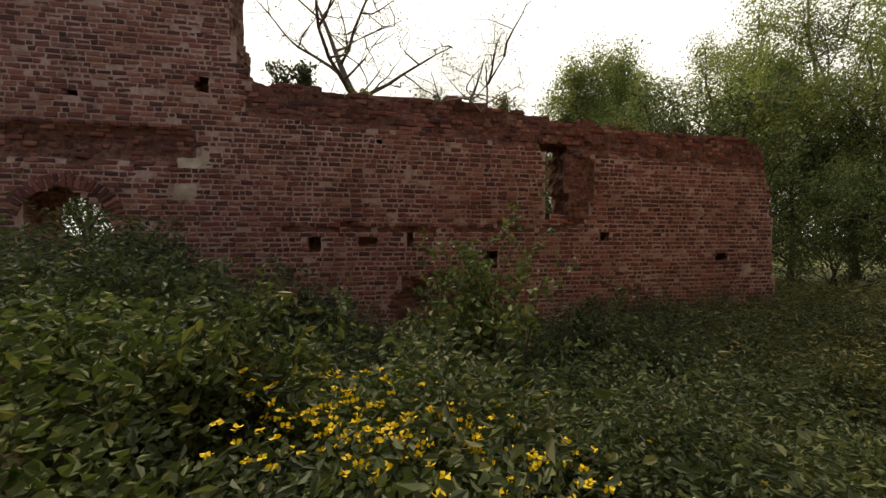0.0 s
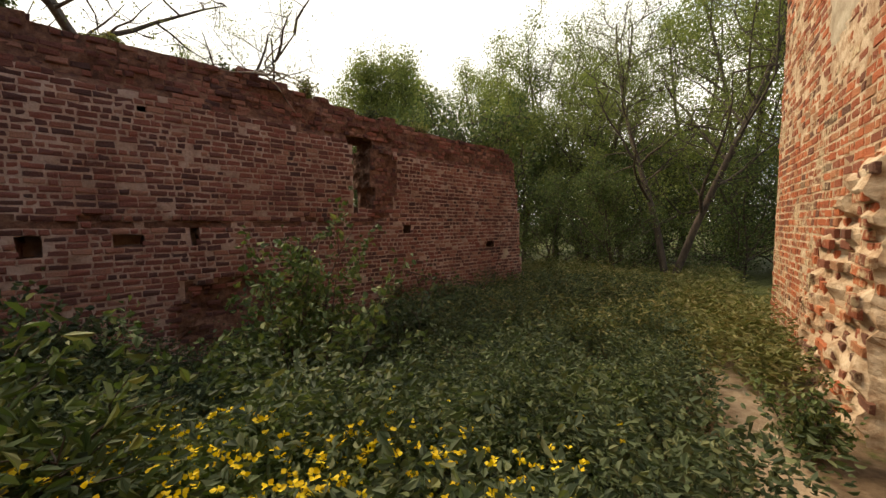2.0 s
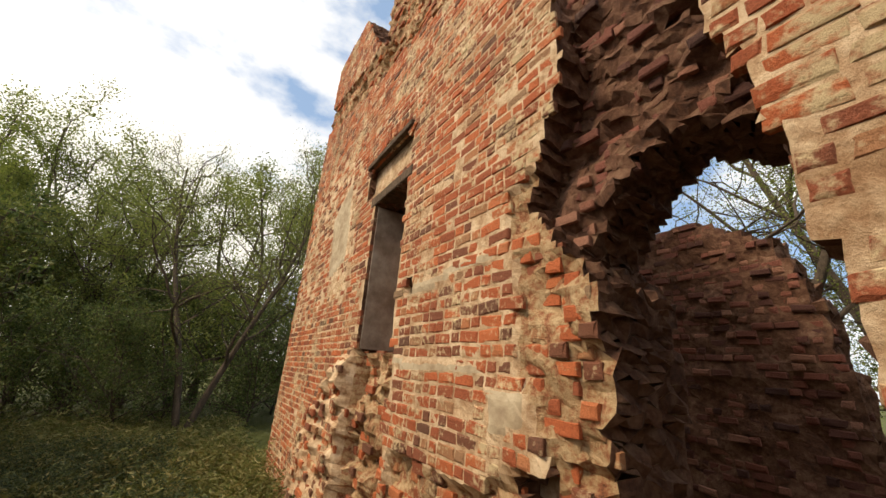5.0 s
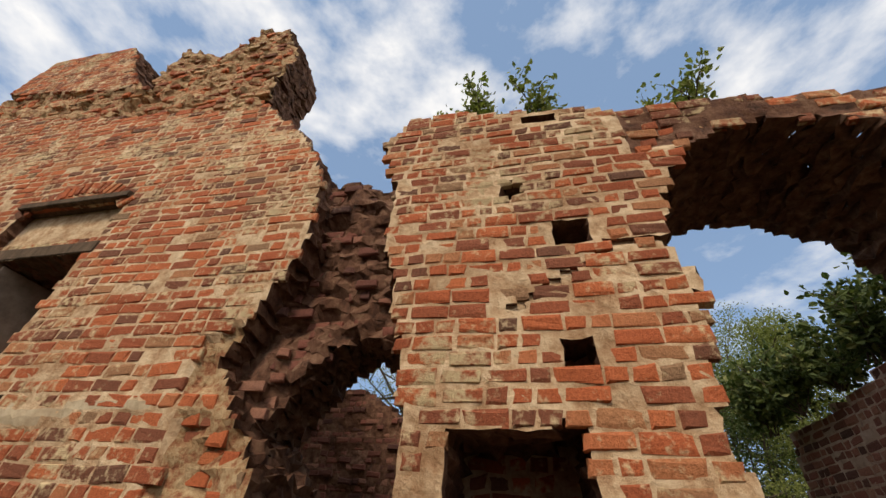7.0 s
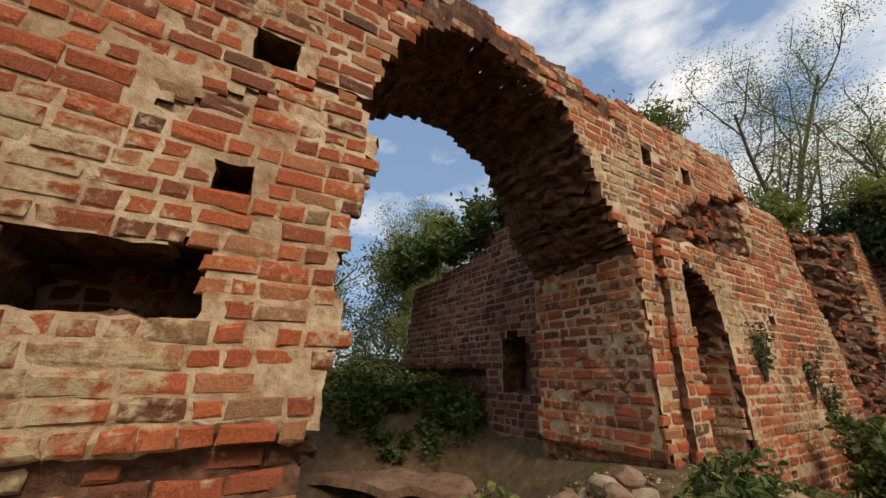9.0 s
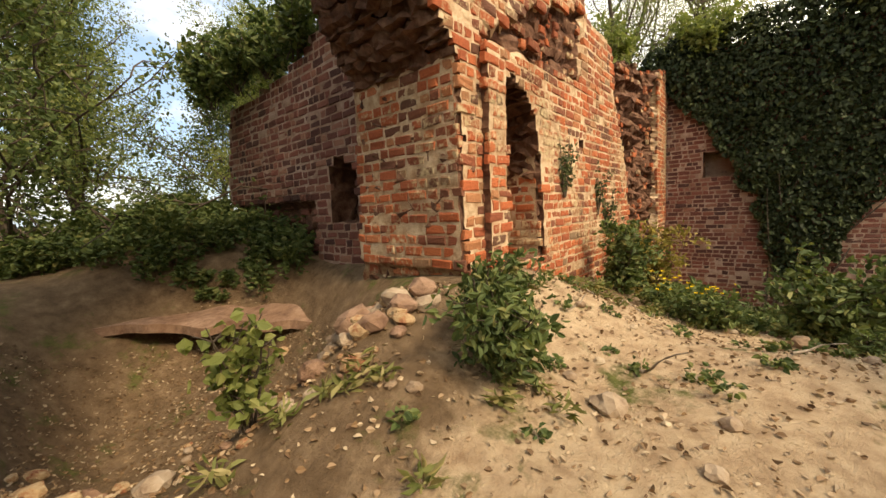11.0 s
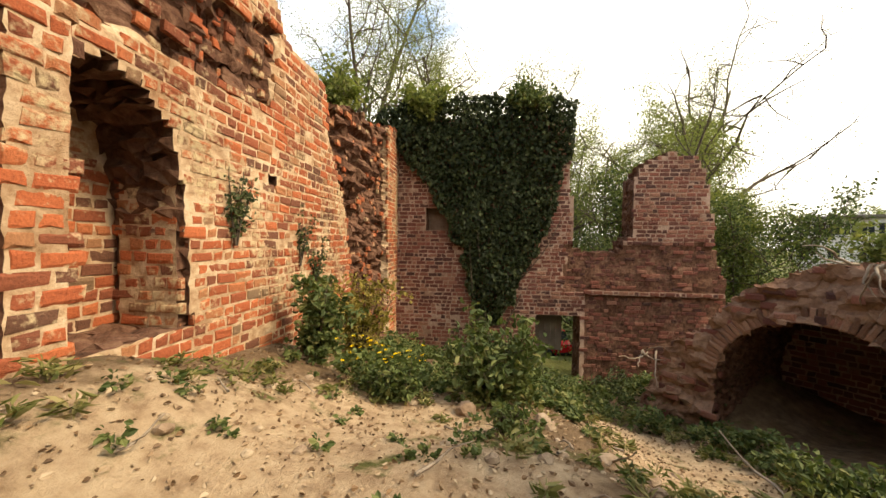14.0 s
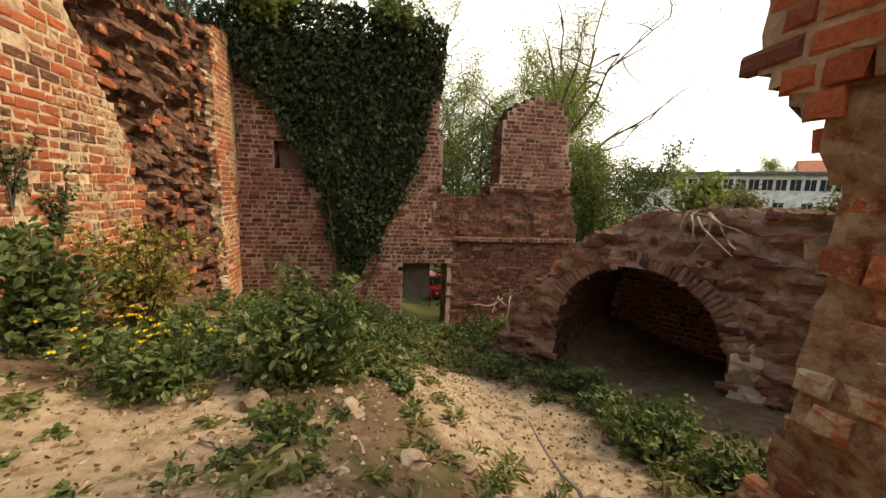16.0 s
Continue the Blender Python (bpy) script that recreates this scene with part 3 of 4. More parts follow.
masonry("wall_back_room", "leaning brick wall behind the arch with a dark hole", (-6.3, 0, 0), (0, 1), [(-7.2, 0), (-2.2, 0), (-2.2, 5.2), (-3.0, 5.1), (-4.2, 4.7), (-5.6, 4.5), (-6.7, 4.5), (-7.1, 3.0)], 0.6, dark=True,
        recess=[([(-3.5, 2.2), (-2.9, 2.2), (-2.9, 3.0), (-3.2, 3.2), (-3.5, 3.0)], 0.5)], rough=[(rect(-7.5, -4, 0, 2.6), 0.3, 0.5)])
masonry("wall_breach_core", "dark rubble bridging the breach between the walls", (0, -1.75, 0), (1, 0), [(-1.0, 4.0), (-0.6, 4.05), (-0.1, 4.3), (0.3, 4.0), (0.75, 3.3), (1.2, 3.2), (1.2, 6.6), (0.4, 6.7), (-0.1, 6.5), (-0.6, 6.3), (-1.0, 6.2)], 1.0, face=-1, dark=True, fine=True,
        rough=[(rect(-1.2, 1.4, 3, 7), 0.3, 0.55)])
masonry("wall_garden", "low ruined brick wall behind the breach", (0, -6.2, 0), (1, 0), [(-0.3, 0), (6, 0), (6, 4.5), (3.4, 5.0), (1.7, 5.2), (0.6, 4.6), (0.2, 3.4)], 0.7, face=-1, dark=True, rough=[(rect(-1, 6, 0, 6), 0.15, 0.3)])


# ---- growth ----
def unit(v):
    return v / np.maximum(np.linalg.norm(v, axis=1, keepdims=True), 1e-6)


def leaf_mesh(name, c, axis, size, mat, wide=0.32, fold=0.12):
    """Folded leaves, one small island each, at centres c along axis."""
    n = len(c)
    r = np.random.normal(size=(n, 3))
    a = unit(axis)
    b = unit(np.cross(a, r))
    nn = np.cross(a, b)
    s = size[:, None]
    side, lift = b * s * wide, nn * s * fold
    v = np.stack([c - a * s * 0.5, c - a * s * 0.15 + side + lift, c + a * s * 0.2 + side * 0.75 + lift, c + a * s * 0.5 - nn * s * 0.1, c + a * s * 0.2 - side * 0.75 + lift, c - a * s * 0.15 - side + lift], 1).reshape(-1, 3)
    k = np.arange(n)[:, None] * 6
    f = np.concatenate([k + np.array([0, 1, 2, 3]), k + np.array([0, 3, 4, 5])], 1).reshape(-1, 4)
    return raw_mesh(name, v, f, mat)


def tubes(name, paths, mat, sides=5):
    """Tapered round limbs from lists of (point, radius)."""
    v, f = [], []
    for path in paths:
        o = len(v)
        for i, (p, r) in enumerate(path):
            q = path[min(i + 1, len(path) - 1)][0] - path[max(i - 1, 0)][0]
            x = q.orthogonal().normalized() if q.length > 1e-6 else Vector((1, 0, 0))
            y = q.cross(x).normalized() if q.length > 1e-6 else Vector((0, 1, 0))
            for k in range(sides):
                an = 2 * math.pi * k / sides
                e = p + (x * math.cos(an) + y * math.sin(an)) * r
                v.append((e.x, e.y, e.z))
        for i in range(len(path) - 1):
            for k in range(sides):
                f.append((o + i * sides + k, o + i * sides + (k + 1) % sides, o + (i + 1) * sides + (k + 1) % sides, o + (i + 1) * sides + k))
    me = raw_mesh(name, v, f, mat)
    me.polygons.foreach_set("use_smooth", np.ones(len(f), dtype=bool))
    return me


def limb(g, start, way, length, r0, r1, steps, bend, lift=0.0):
    path, p, d = [], Vector(start), Vector(way).normalized()
    for i in range(steps + 1):
        path.append((p.copy(), r0 + (r1 - r0) * i / steps))
        d = (d + Vector((g.gauss(0, bend), g.gauss(0, bend), g.gauss(0, bend) + lift))).normalized()
        p = p + d * (length / steps)
    return path


def tree(label, seed, tall, spread, leaves, leaf, mat, first=0.3, trunks=1, thick=0.018, arms=11):
    """A tree at the origin: trunk, limbs, twigs and single leaves about the twigs."""
    g = random.Random(seed)
    np.random.seed(seed)
    root = tagged(new("tree"), label, "tree")
    paths, tips = [], []
    for _ in range(trunks):
        main = limb(g, (g.uniform(-0.3, 0.3) * (trunks > 1), g.uniform(-0.3, 0.3) * (trunks > 1), -0.3), (g.gauss(0, 0.1 + 0.1 * (trunks > 1)), g.gauss(0, 0.1 + 0.1 * (trunks > 1)), 1), tall, tall * thick, tall * 0.003, 9, 0.06, 0.02)
        paths.append(main)
        for a in range(arms):
            t = first + (1 - first) * (a + g.random()) / arms
            k = min(8, int(t * 9))
            p, r = main[k][0].lerp(main[k + 1][0], t * 9 - k), main[k][1]
            an = a * 2.4 + g.uniform(-0.5, 0.5)
            ln = spread * (1.15 - 0.75 * t) * g.uniform(0.75, 1.2)
            arm = limb(g, p, (math.cos(an), math.sin(an), 0.55 + 0.5 * t), ln, r * 0.55, 0.012, 6, 0.16, 0.05)
            paths.append(arm)
            for s in range(6):
                q = arm[1 + s % 6][0]
                tw = limb(g, q, (g.gauss(0, 1), g.gauss(0, 1), g.gauss(0.5, 0.6)), ln * g.uniform(0.25, 0.5), r * 0.16 + 0.008, 0.006, 4, 0.22, 0.03)
                paths.append(tw)
                for u in range(3):
                    st = limb(g, tw[1 + u][0], (g.gauss(0, 1), g.gauss(0, 1), g.gauss(0.3, 0.7)), ln * g.uniform(0.12, 0.25), 0.009, 0.004, 3, 0.25)
                    paths.append(st)
                    tips += [x[0] for x in st[1:]]
                tips += [x[0] for x in tw[2:]]
    child("trunk", tubes("trunk", paths, M_BARK, 5), root)
    if leaves:
        tp = np.array([tuple(p) for p in tips])
        c = tp[np.random.randint(0, len(tp), leaves)] + np.random.normal(size=(leaves, 3)) * spread * 0.055
        child("crown", leaf_mesh("crown", c, np.random.normal(size=(leaves, 3)) + np.array([0, 0, -0.3]), leaf * np.random.uniform(0.6, 1.3, leaves), mat), root)
    return root


def shrub(name, label, seed, x, y, wide, tall, stems, leaves, leaf, mat, z=None, bare_low=0.25, cat="shrub", long=0.3):
    g = random.Random(seed)
    np.random.seed(seed)
    root = tagged(new(name), label, cat)
    root.matrix_basis = pose(x, y, (hz(x, y) if z is None else z) - 0.04)
    tips, ways = [], []
    for s in range(stems):
        paths = []
        an, lean = g.uniform(0, 6.3), g.uniform(0.1, 0.9) * wide / tall
        st = limb(g, (g.gauss(0, 0.05 * wide), g.gauss(0, 0.05 * wide), 0), (math.cos(an) * lean, math.sin(an) * lean, 1), tall * g.uniform(0.6, 1.05), 0.006 + 0.006 * tall, 0.003, 8, 0.09, 0.01)
        paths.append(st)
        for k in range(2, 8):
            for _ in range(2):
                tw = limb(g, st[k][0], (g.gauss(0, 1), g.gauss(0, 1), g.gauss(0.4, 0.4)), wide * g.uniform(0.18, 0.4), 0.005, 0.002, 3, 0.2)
                paths.append(tw)
                for q, _r in tw[1:]:
                    if q.z > tall * bare_low * g.random():
                        tips.append(tuple(q)); ways.append(tuple(tw[-1][0] - tw[0][0]))
        child("stem", tubes("stem", paths, M_BARK, 4), root)
    tp, wy = np.array(tips), unit(np.array(ways))
    pick = np.random.randint(0, len(tp), leaves)
    c = tp[pick] + np.random.normal(size=(leaves, 3)) * leaf * 0.7
    c[:, 2] = np.maximum(c[:, 2], 0.03)
    ax = wy[pick] * 0.6 + np.random.normal(size=(leaves, 3)) * 0.6 + np.array([0, 0, -0.15])
    child("foliage", leaf_mesh("foliage", c, ax, leaf * np.random.uniform(0.6, 1.3, leaves), mat, long), root)
    return root


CLEAR = [(METRES * r[1], METRES * r[2]) for r in ROWS]
CLEAR = [(x * math.cos(radians(TURN)) - y * math.sin(radians(TURN)), x * math.sin(radians(TURN)) + y * math.cos(radians(TURN))) for x, y in CLEAR]


def off_path(x, y):
    d = np.full(x.shape, 99.0)
    for a, b in CLEAR:
        d = np.minimum(d, np.hypot(x - a, y - b))
    return d


def scatter(n, x0, x1, y0, y1, seed):
    np.random.seed(seed)
    return np.random.uniform(x0, x1, n), np.random.uniform(y0, y1, n)


def herbs(name, label, x, y, per, low, tall, leaf, mat, wide=0.3, seed=1):
    """Countless low plants: whorls of leaves on short stalks."""
    np.random.seed(seed)
    n = len(x)
    top = np.random.uniform(low, tall, n) * (1 + 0.55 * np.sin(x * 2.3 + 1.1 * y) * np.sin(y * 2.7 - x))
    base = np.stack([x, y, height(x, y)], 1)
    idx = np.repeat(np.arange(n), per)
    m = len(idx)
    an, up = np.random.uniform(0, 6.283, m), np.sqrt(np.random.uniform(0.02, 1, m))
    out = np.random.uniform(0.3, 1.0, m) * (0.06 + 0.32 * top[idx]) 
    way = np.stack([np.cos(an), np.sin(an), np.random.normal(0.15, 0.45, m)], 1)
    c = base[idx] + np.stack([np.cos(an) * out, np.sin(an) * out, up * top[idx] + np.random.normal(0, 0.02, m)], 1)
    ob = new(name, leaf_mesh(name, c, way, leaf * np.random.uniform(0.55, 1.35, m), mat, wide))
    return tagged(ob, label, "undergrowth", kind="stuff")


# meadow side, thick with nettles and celandine
fx, fy = scatter(5600, -2.6, 13.5, -0.3, 9.2, 11)
wall_y = 8.45 - 0.246 * (fx + 0.35)
keep = (fy < wall_y) & (off_path(fx, fy) > 0.75) & (fy > np.where(fx > 1.2, -0.25 + 0.1 * fx + 0.2 * np.sin(fx * 2), 0.6)) & ((fx > -0.6) | (fy > 3.0))
fx, fy = fx[keep], fy[keep]
herbs("undergrowth", "dense dark green nettles and herbs between the walls", fx, fy, 66, 0.3, 0.85, 0.058, M_HERB, 0.26, 5)
nx, ny = scatter(1500, -1.2, 5.0, 0.8, 5.0, 12)
ok = (off_path(nx, ny) > 0.75) & (ny > 0.5)
herbs("celandine", "light green celandine leaves covering the near ground", nx[ok], ny[ok], 80, 0.22, 0.55, 0.046, M_BUSH, 0.38, 6)


def blooms(name, label, x, y, z, seed):
    np.random.seed(seed)
    n = len(x)
    idx = np.repeat(np.arange(n), 4)
    an = np.tile(np.arange(4) * math.pi / 2, n) + np.repeat(np.random.uniform(0, 1.5, n), 4)
    c = np.stack([x[idx] + 0.014 * np.cos(an), y[idx] + 0.014 * np.sin(an), z[idx] + np.random.normal(0, 0.004, len(idx))], 1)
    ax = np.stack([np.cos(an), np.sin(an), np.random.normal(0.25, 0.2, len(idx))], 1)
    me = leaf_mesh(name, c, ax, np.full(len(idx), 0.025), M_PETAL, 0.45, 0.02)
    return tagged(new(name, me), label, "flowers", kind="stuff")


bx, by = scatter(700, -0.4, 2.6, 0.7, 4.8, 21)
ok = (off_path(bx, by) > 0.8) & (np.abs(by + 1.5 * (bx - 1.75)) < 0.75 + 0.35 * np.random.normal(size=bx.shape)) | (np.random.uniform(size=bx.shape) < 0.1) & (off_path(bx, by) > 0.8)
bx, by = bx[ok], by[ok]
bx, by = np.concatenate([bx, bx + 0.06, bx - 0.04]), np.concatenate([by, by + 0.03, by + 0.06])
blooms("celandine_flowers", "small yellow celandine flowers above the leaves", bx, by, height(bx, by) + np.random.uniform(0.42, 0.66, len(bx)), 22)
gxx, gyy = scatter(3600, 6.5, 19.0, -1.2, 7.5, 31)
herbs("tall_grass", "pale tall grass on the meadow edge", gxx, gyy, 26, 0.35, 0.75, 0.13, M_GRASS, 0.05, 7)
sx, sy = scatter(700, -13.5, -2.5, -0.6, 6.2, 41)
ok = (bare(sx, sy) < 0.75) & (off_path(sx, sy) > 0.7)
herbs("low_grass", "sparse yellow-green grass tufts on the sand", sx[ok], sy[ok], 26, 0.04, 0.12, 0.1, M_GRASS, 0.05, 8)
sx, sy = scatter(420, -15.5, -8.5, -0.4, 6.0, 42)
ok = (bare(sx, sy) < 0.5) & (off_path(sx, sy) > 1.2)
herbs("ground_herbs", "low green weeds on the court floor", sx[ok], sy[ok], 50, 0.1, 0.34, 0.075, M_BUSH, 0.35, 9)
sx, sy = scatter(70, -8.6, -4.2, -0.4, 3.4, 43)
ok = (off_path(sx, sy) > 0.8)
herbs("sand_weeds", "small green weeds dotted over the trodden sand", sx[ok], sy[ok], 26, 0.02, 0.09, 0.05, M_BUSH, 0.35, 10)
px_, py_ = scatter(1100, -6.3, -1.5, -8.5, -3.6, 44)
ok = 0.73 * (px_ + 5.1) + 0.68 * (py_ + 4.9) < 0.12
herbs("back_weeds", "weeds on the slope behind the arch", px_[ok], py_[ok], 50, 0.15, 0.5, 0.09, M_BUSH, 0.34, 11)

shrub("bush", "large loose green bush among the nettles", 51, 2.45, 4.2, 1.9, 2.7, 13, 4200, 0.085, M_BUSH)
shrub("bush", "elder bush with long narrow leaves", 52, -0.35, 2.5, 1.0, 1.0, 13, 2600, 0.085, M_BUSH, long=0.2)
shrub("bush", "elder bush with long narrow leaves", 53, -1.0, 4.6, 1.7, 1.15, 14, 4600, 0.088, M_HERB, long=0.22)
shrub("bush", "dark bush against the far brick wall", 54, 0.3, 6.6, 1.6, 1.6, 12, 2600, 0.1, M_HERB)
shrub("bush", "dark bush against the far brick wall", 55, -2.0, 7.3, 1.5, 0.8, 12, 2800, 0.1, M_HERB)
shrub("bush", "green bush in front of the far wall", 56, 4.6, 4.3, 1.6, 1.7, 12, 2600, 0.085, M_HERB)
shrub("bush", "bright green bush at the foot of the facade", 57, 5.0, -0.75, 0.6, 0.9, 8, 900, 0.07, M_BUSH)
shrub("bush", "bright green bush by the sandy path", 58, 4.6, 1.0, 0.7, 0.7, 8, 900, 0.08, M_BUSH)
shrub("bush", "glossy broad-leaved bush on the mound's edge", 61, -5.02, 0.22, 0.5, 0.8, 15, 2600, 0.068, M_BUSH, long=0.24)
shrub("bush", "young maple shoot with yellow-green leaves", 62, -3.85, -0.8, 0.35, 0.75, 6, 230, 0.07, M_SPRING, long=0.42)
shrub("bush", "yellow-green bush against the arcade wall", 63, -9.2, -0.2, 0.8, 1.25, 10, 1500, 0.09, M_BUSH)
shrub("bush", "yellowing bush against the arcade wall", 64, -10.4, -0.1, 0.9, 1.5, 11, 1800, 0.08, M_DRYLEAF)
shrub("bush", "leafy weeds with yellow flowers beside the sand", 65, -9.3, 0.7, 0.9, 0.6, 10, 1300, 0.09, M_BUSH)
shrub("bush", "dense green bush standing on the slope", 66, -9.0, 2.05, 0.95, 1.15, 13, 2300, 0.095, M_BUSH)
shrub("bush", "low green bush beside the vault path", 67, -8.3, 5.3, 0.8, 0.45, 10, 1100, 0.08, M_BUSH)
shrub("bush", "low green bush by the pier", 68, -7.7, 5.6, 0.6, 0.4, 8, 700, 0.08, M_BUSH)
for i, (x, z) in enumerate(((-1.5, 6.36), (-2.25, 6.2), (-3.7, 6.05))):
    shrub("sapling", "small bright sapling rooted on the wall crest", 71 + i, x, -1.1, 0.5, 0.85, 8, 650, 0.075, M_SPRING, z=z)
shrub("bush", "tall grassy bush on the wall crest", 75, -7.8, -1.4, 0.9, 1.2, 22, 2000, 0.1, M_SPRING, z=5.75, long=0.12)
for i in range(6):
    shrub("bush", "green bush on top of the ruined back wall", 81 + i, -6.6 + 0.15 * i, -2.6 - 0.75 * i, 0.9, 1.1, 9, 1300, 0.11, M_BUSH, z=5.0 - 0.12 * i)
for i in range(8):
    u = 0.6 + 1.65 * i
    shrub("bush", "dry weeds on the crest of the far wall", 91 + i, -0.35 + 0.971 * u + 0.1, 8.56 - 0.239 * u + 0.4, 0.5, 0.35 + 0.35 * (i % 3 == 0), 9, 420, 0.07, M_GRASS if i % 2 else M_HERB, z=4.6 - 0.055 * u)
shrub("sapling", "dark dense sapling on the far wall", 99, 0.75, 8.6, 0.3, 0.75, 8, 700, 0.08, M_HERB, z=4.5)

# ivy on the end wall
np.random.seed(301)
IVY = [(-0.9, 5.4), (-0.2, 4.6), (0.5, 3.7), (0.95, 2.8), (1.3, 1.8), (1.7, 0.2), (2.4, 0.2), (3.0, 1.6), (3.6, 2.6), (4.1, 4.0), (4.4, 5.4), (4.5, 6.7), (2.0, 7.0), (-0.6, 6.9), (-1.4, 6.3)]
iv = []
while len(iv) < 15000:
    u, z = np.random.uniform(-1.5, 4.6), np.random.uniform(0.1, 7.1)
    if inside(IVY, u + 0.3 * noise.noise((u * 2, z * 2, 0)), z + 0.3 * noise.noise((u * 2, z * 2, 4))):
        bulge = 0.1 + 0.28 * (0.5 + 0.5 * noise.noise((u * 1.1, z * 1.1, 8))) + 0.1 * sstep(3, 6.5, z)
        iv.append((-16 + np.random.uniform(0.3, 1.0) * bulge, u, z))
iv = np.array(iv)
ivy = tagged(new("ivy"), "dark glossy ivy hanging over the end wall", "climbing plant")
child("foliage", leaf_mesh("foliage", iv, np.random.normal(size=iv.shape) * 0.5 + np.array([0.35, 0, -0.8]), 0.13 * np.random.uniform(0.6, 1.3, len(iv)), M_IVY, 0.42), ivy)
gi2 = random.Random(5)
for _ in range(9):
    child("stem", tubes("stem", [limb(gi2, (-15.96, 2.0 + gi2.uniform(-0.5, 0.5), -0.6), (0, gi2.gauss(0, 0.4), 1), gi2.uniform(2.5, 5), 0.03, 0.01, 10, 0.06)], M_BARK, 4), ivy)
shrub("bush", "bright green bush on top of the ivy wall", 302, -15.9, 0.2, 1.4, 1.3, 12, 2200, 0.13, M_SPRING, z=6.2)
shrub("bush", "green bush on top of the ivy wall", 303, -15.9, 3.0, 1.4, 0.9, 12, 2200, 0.12, M_BUSH, z=6.4)
shrub("bush", "bright green bush on the rubble crest", 304, -13.0, -1.6, 1.2, 1.3, 12, 2000, 0.12, M_SPRING, z=5.4)

# ---- trees ----
T_FULL = tree("broad tree in fresh green leaf", 401, 10, 5.2, 34000, 0.1, M_TREE, 0.15, arms=17)
T_SPRING = tree("tall tree in thin pale spring leaf", 402, 13, 5.4, 26000, 0.055, M_SPRING, 0.25, trunks=2, thick=0.012, arms=13)
T_BARE = tree("nearly bare tree with dark spreading limbs", 403, 9, 5.0, 2600, 0.045, M_SPRING, 0.32, thick=0.024, arms=10)
T_WOOD = tree("woodland tree with dim green foliage", 404, 11, 4.8, 20000, 0.095, M_TREE, 0.08, trunks=2, thick=0.013)
T_BUSHY = tree("low bushy tree with bright leaves", 405, 5, 3.2, 14000, 0.085, M_BUSH, 0.05, trunks=2, thick=0.012)
placed = [
    (T_BARE, 5.5, 14.0, 1.15), (T_FULL, 17.4, 13.7, 0.72), (T_FULL, 14.2, 15.4, 0.68), (T_FULL, 23.4, 11.4, 0.66), (T_SPRING, 25, 6.2, 0.7), (T_SPRING, 17.3, 0.7, 0.66), (T_BUSHY, -24.0, 8.2, 1.2), (T_BUSHY, 13.5, 9.5, 0.9), (T_BUSHY, 10.4, 10.6, 0.8),
    (T_WOOD, 23, 5.5, 0.62), (T_WOOD, 24, -1.5, 0.9), (T_WOOD, 22, 9.0, 0.55), (T_WOOD, 28, 4.0, 0.75), (T_WOOD, 22, -5.5, 0.8), (T_WOOD, 30, 9, 1.0), (T_WOOD, 31, -6, 1.0), (T_WOOD, 33, 1, 1.05), (T_WOOD, 28, 15, 0.9),
    (T_WOOD, 34, 18, 1.0), (T_SPRING, 20, -9, 0.8), (T_FULL, 27, 20, 0.85), (T_BUSHY, 18, 3.0, 0.6), (T_BUSHY, 19, 6.5, 0.6), (T_BUSHY, 8.6, 13.0, 0.9), (T_SPRING, 9.5, 18, 0.55),
    (T_BUSHY, -7.5, 21, 0.8), (T_WOOD, -8, 24, 0.7), (T_SPRING, 0.5, -14, 0.85), (T_SPRING, 3.5, -11.5, 0.8), (T_FULL, -9.5, -10, 0.4), (T_FULL, -4.5, -11, 0.4), (T_SPRING, -15.5, -10, 0.38), (T_BUSHY, -3.5, -8.5, 0.7),
    (T_SPRING, -21, -2.5, 0.68), (T_SPRING, -22, 2.5, 0.68), (T_BUSHY, -18.8, -4, 1.1), (T_SPRING, -23.5, 9.0, 0.6), (T_BUSHY, -20.5, 8.8, 0.62), (T_SPRING, -22, -0.5, 0.6), (T_BARE, -27, 12.2, 1.45), (T_FULL, -24, 14.0, 0.5), (T_BUSHY, -23.2, 13.2, 0.95), (T_WOOD, -26, 12, 0.8), (T_SPRING, -24, -8, 1.0),
    (T_BUSHY, 24, 1.5, 0.9), (T_BUSHY, 26, -3.5, 0.9), (T_BUSHY, 25, 6, 0.9), (T_BUSHY, 22, -8, 0.9), (T_BUSHY, 29, 3, 1.0), (T_BUSHY, 30, -9, 1.0), (T_BUSHY, 23, 11, 0.9), (T_BUSHY, 34, -2, 1.1), (T_BUSHY, 21, -1.5, 0.7), (T_WOOD, 38, -12, 1.0), (T_WOOD, 36, 7, 1.0),
    (T_FULL, -34, 18, 0.9), (T_WOOD, -40, 10, 0.95), (T_WOOD, -40, 4, 0.95), (T_WOOD, -42, 15.5, 0.95), (T_WOOD, -39, -3, 0.9), (T_WOOD, -11, -17, 0.55), (T_WOOD, -5, -16, 0.5), (T_WOOD, 1, -19, 0.5), (T_BUSHY, -8, -13, 0.7), (T_BUSHY, -2, -13, 0.6), (T_BUSHY, -17.8, 14.2, 0.55), (T_WOOD, -33, -1, 0.8), (T_SPRING, -18, -12, 0.5), (T_WOOD, -80, 50, 0.85), (T_WOOD, -70, 62, 0.8), (T_FULL, -62, 72, 0.85), (T_WOOD, -54, 78, 0.75), (T_WOOD, -45, 84, 0.8), (T_FULL, -88, 38, 0.8), (T_WOOD, -76, 28, 0.9), (T_WOOD, -36, 88, 0.8),
]
first_size = {}
gt = random.Random(9)
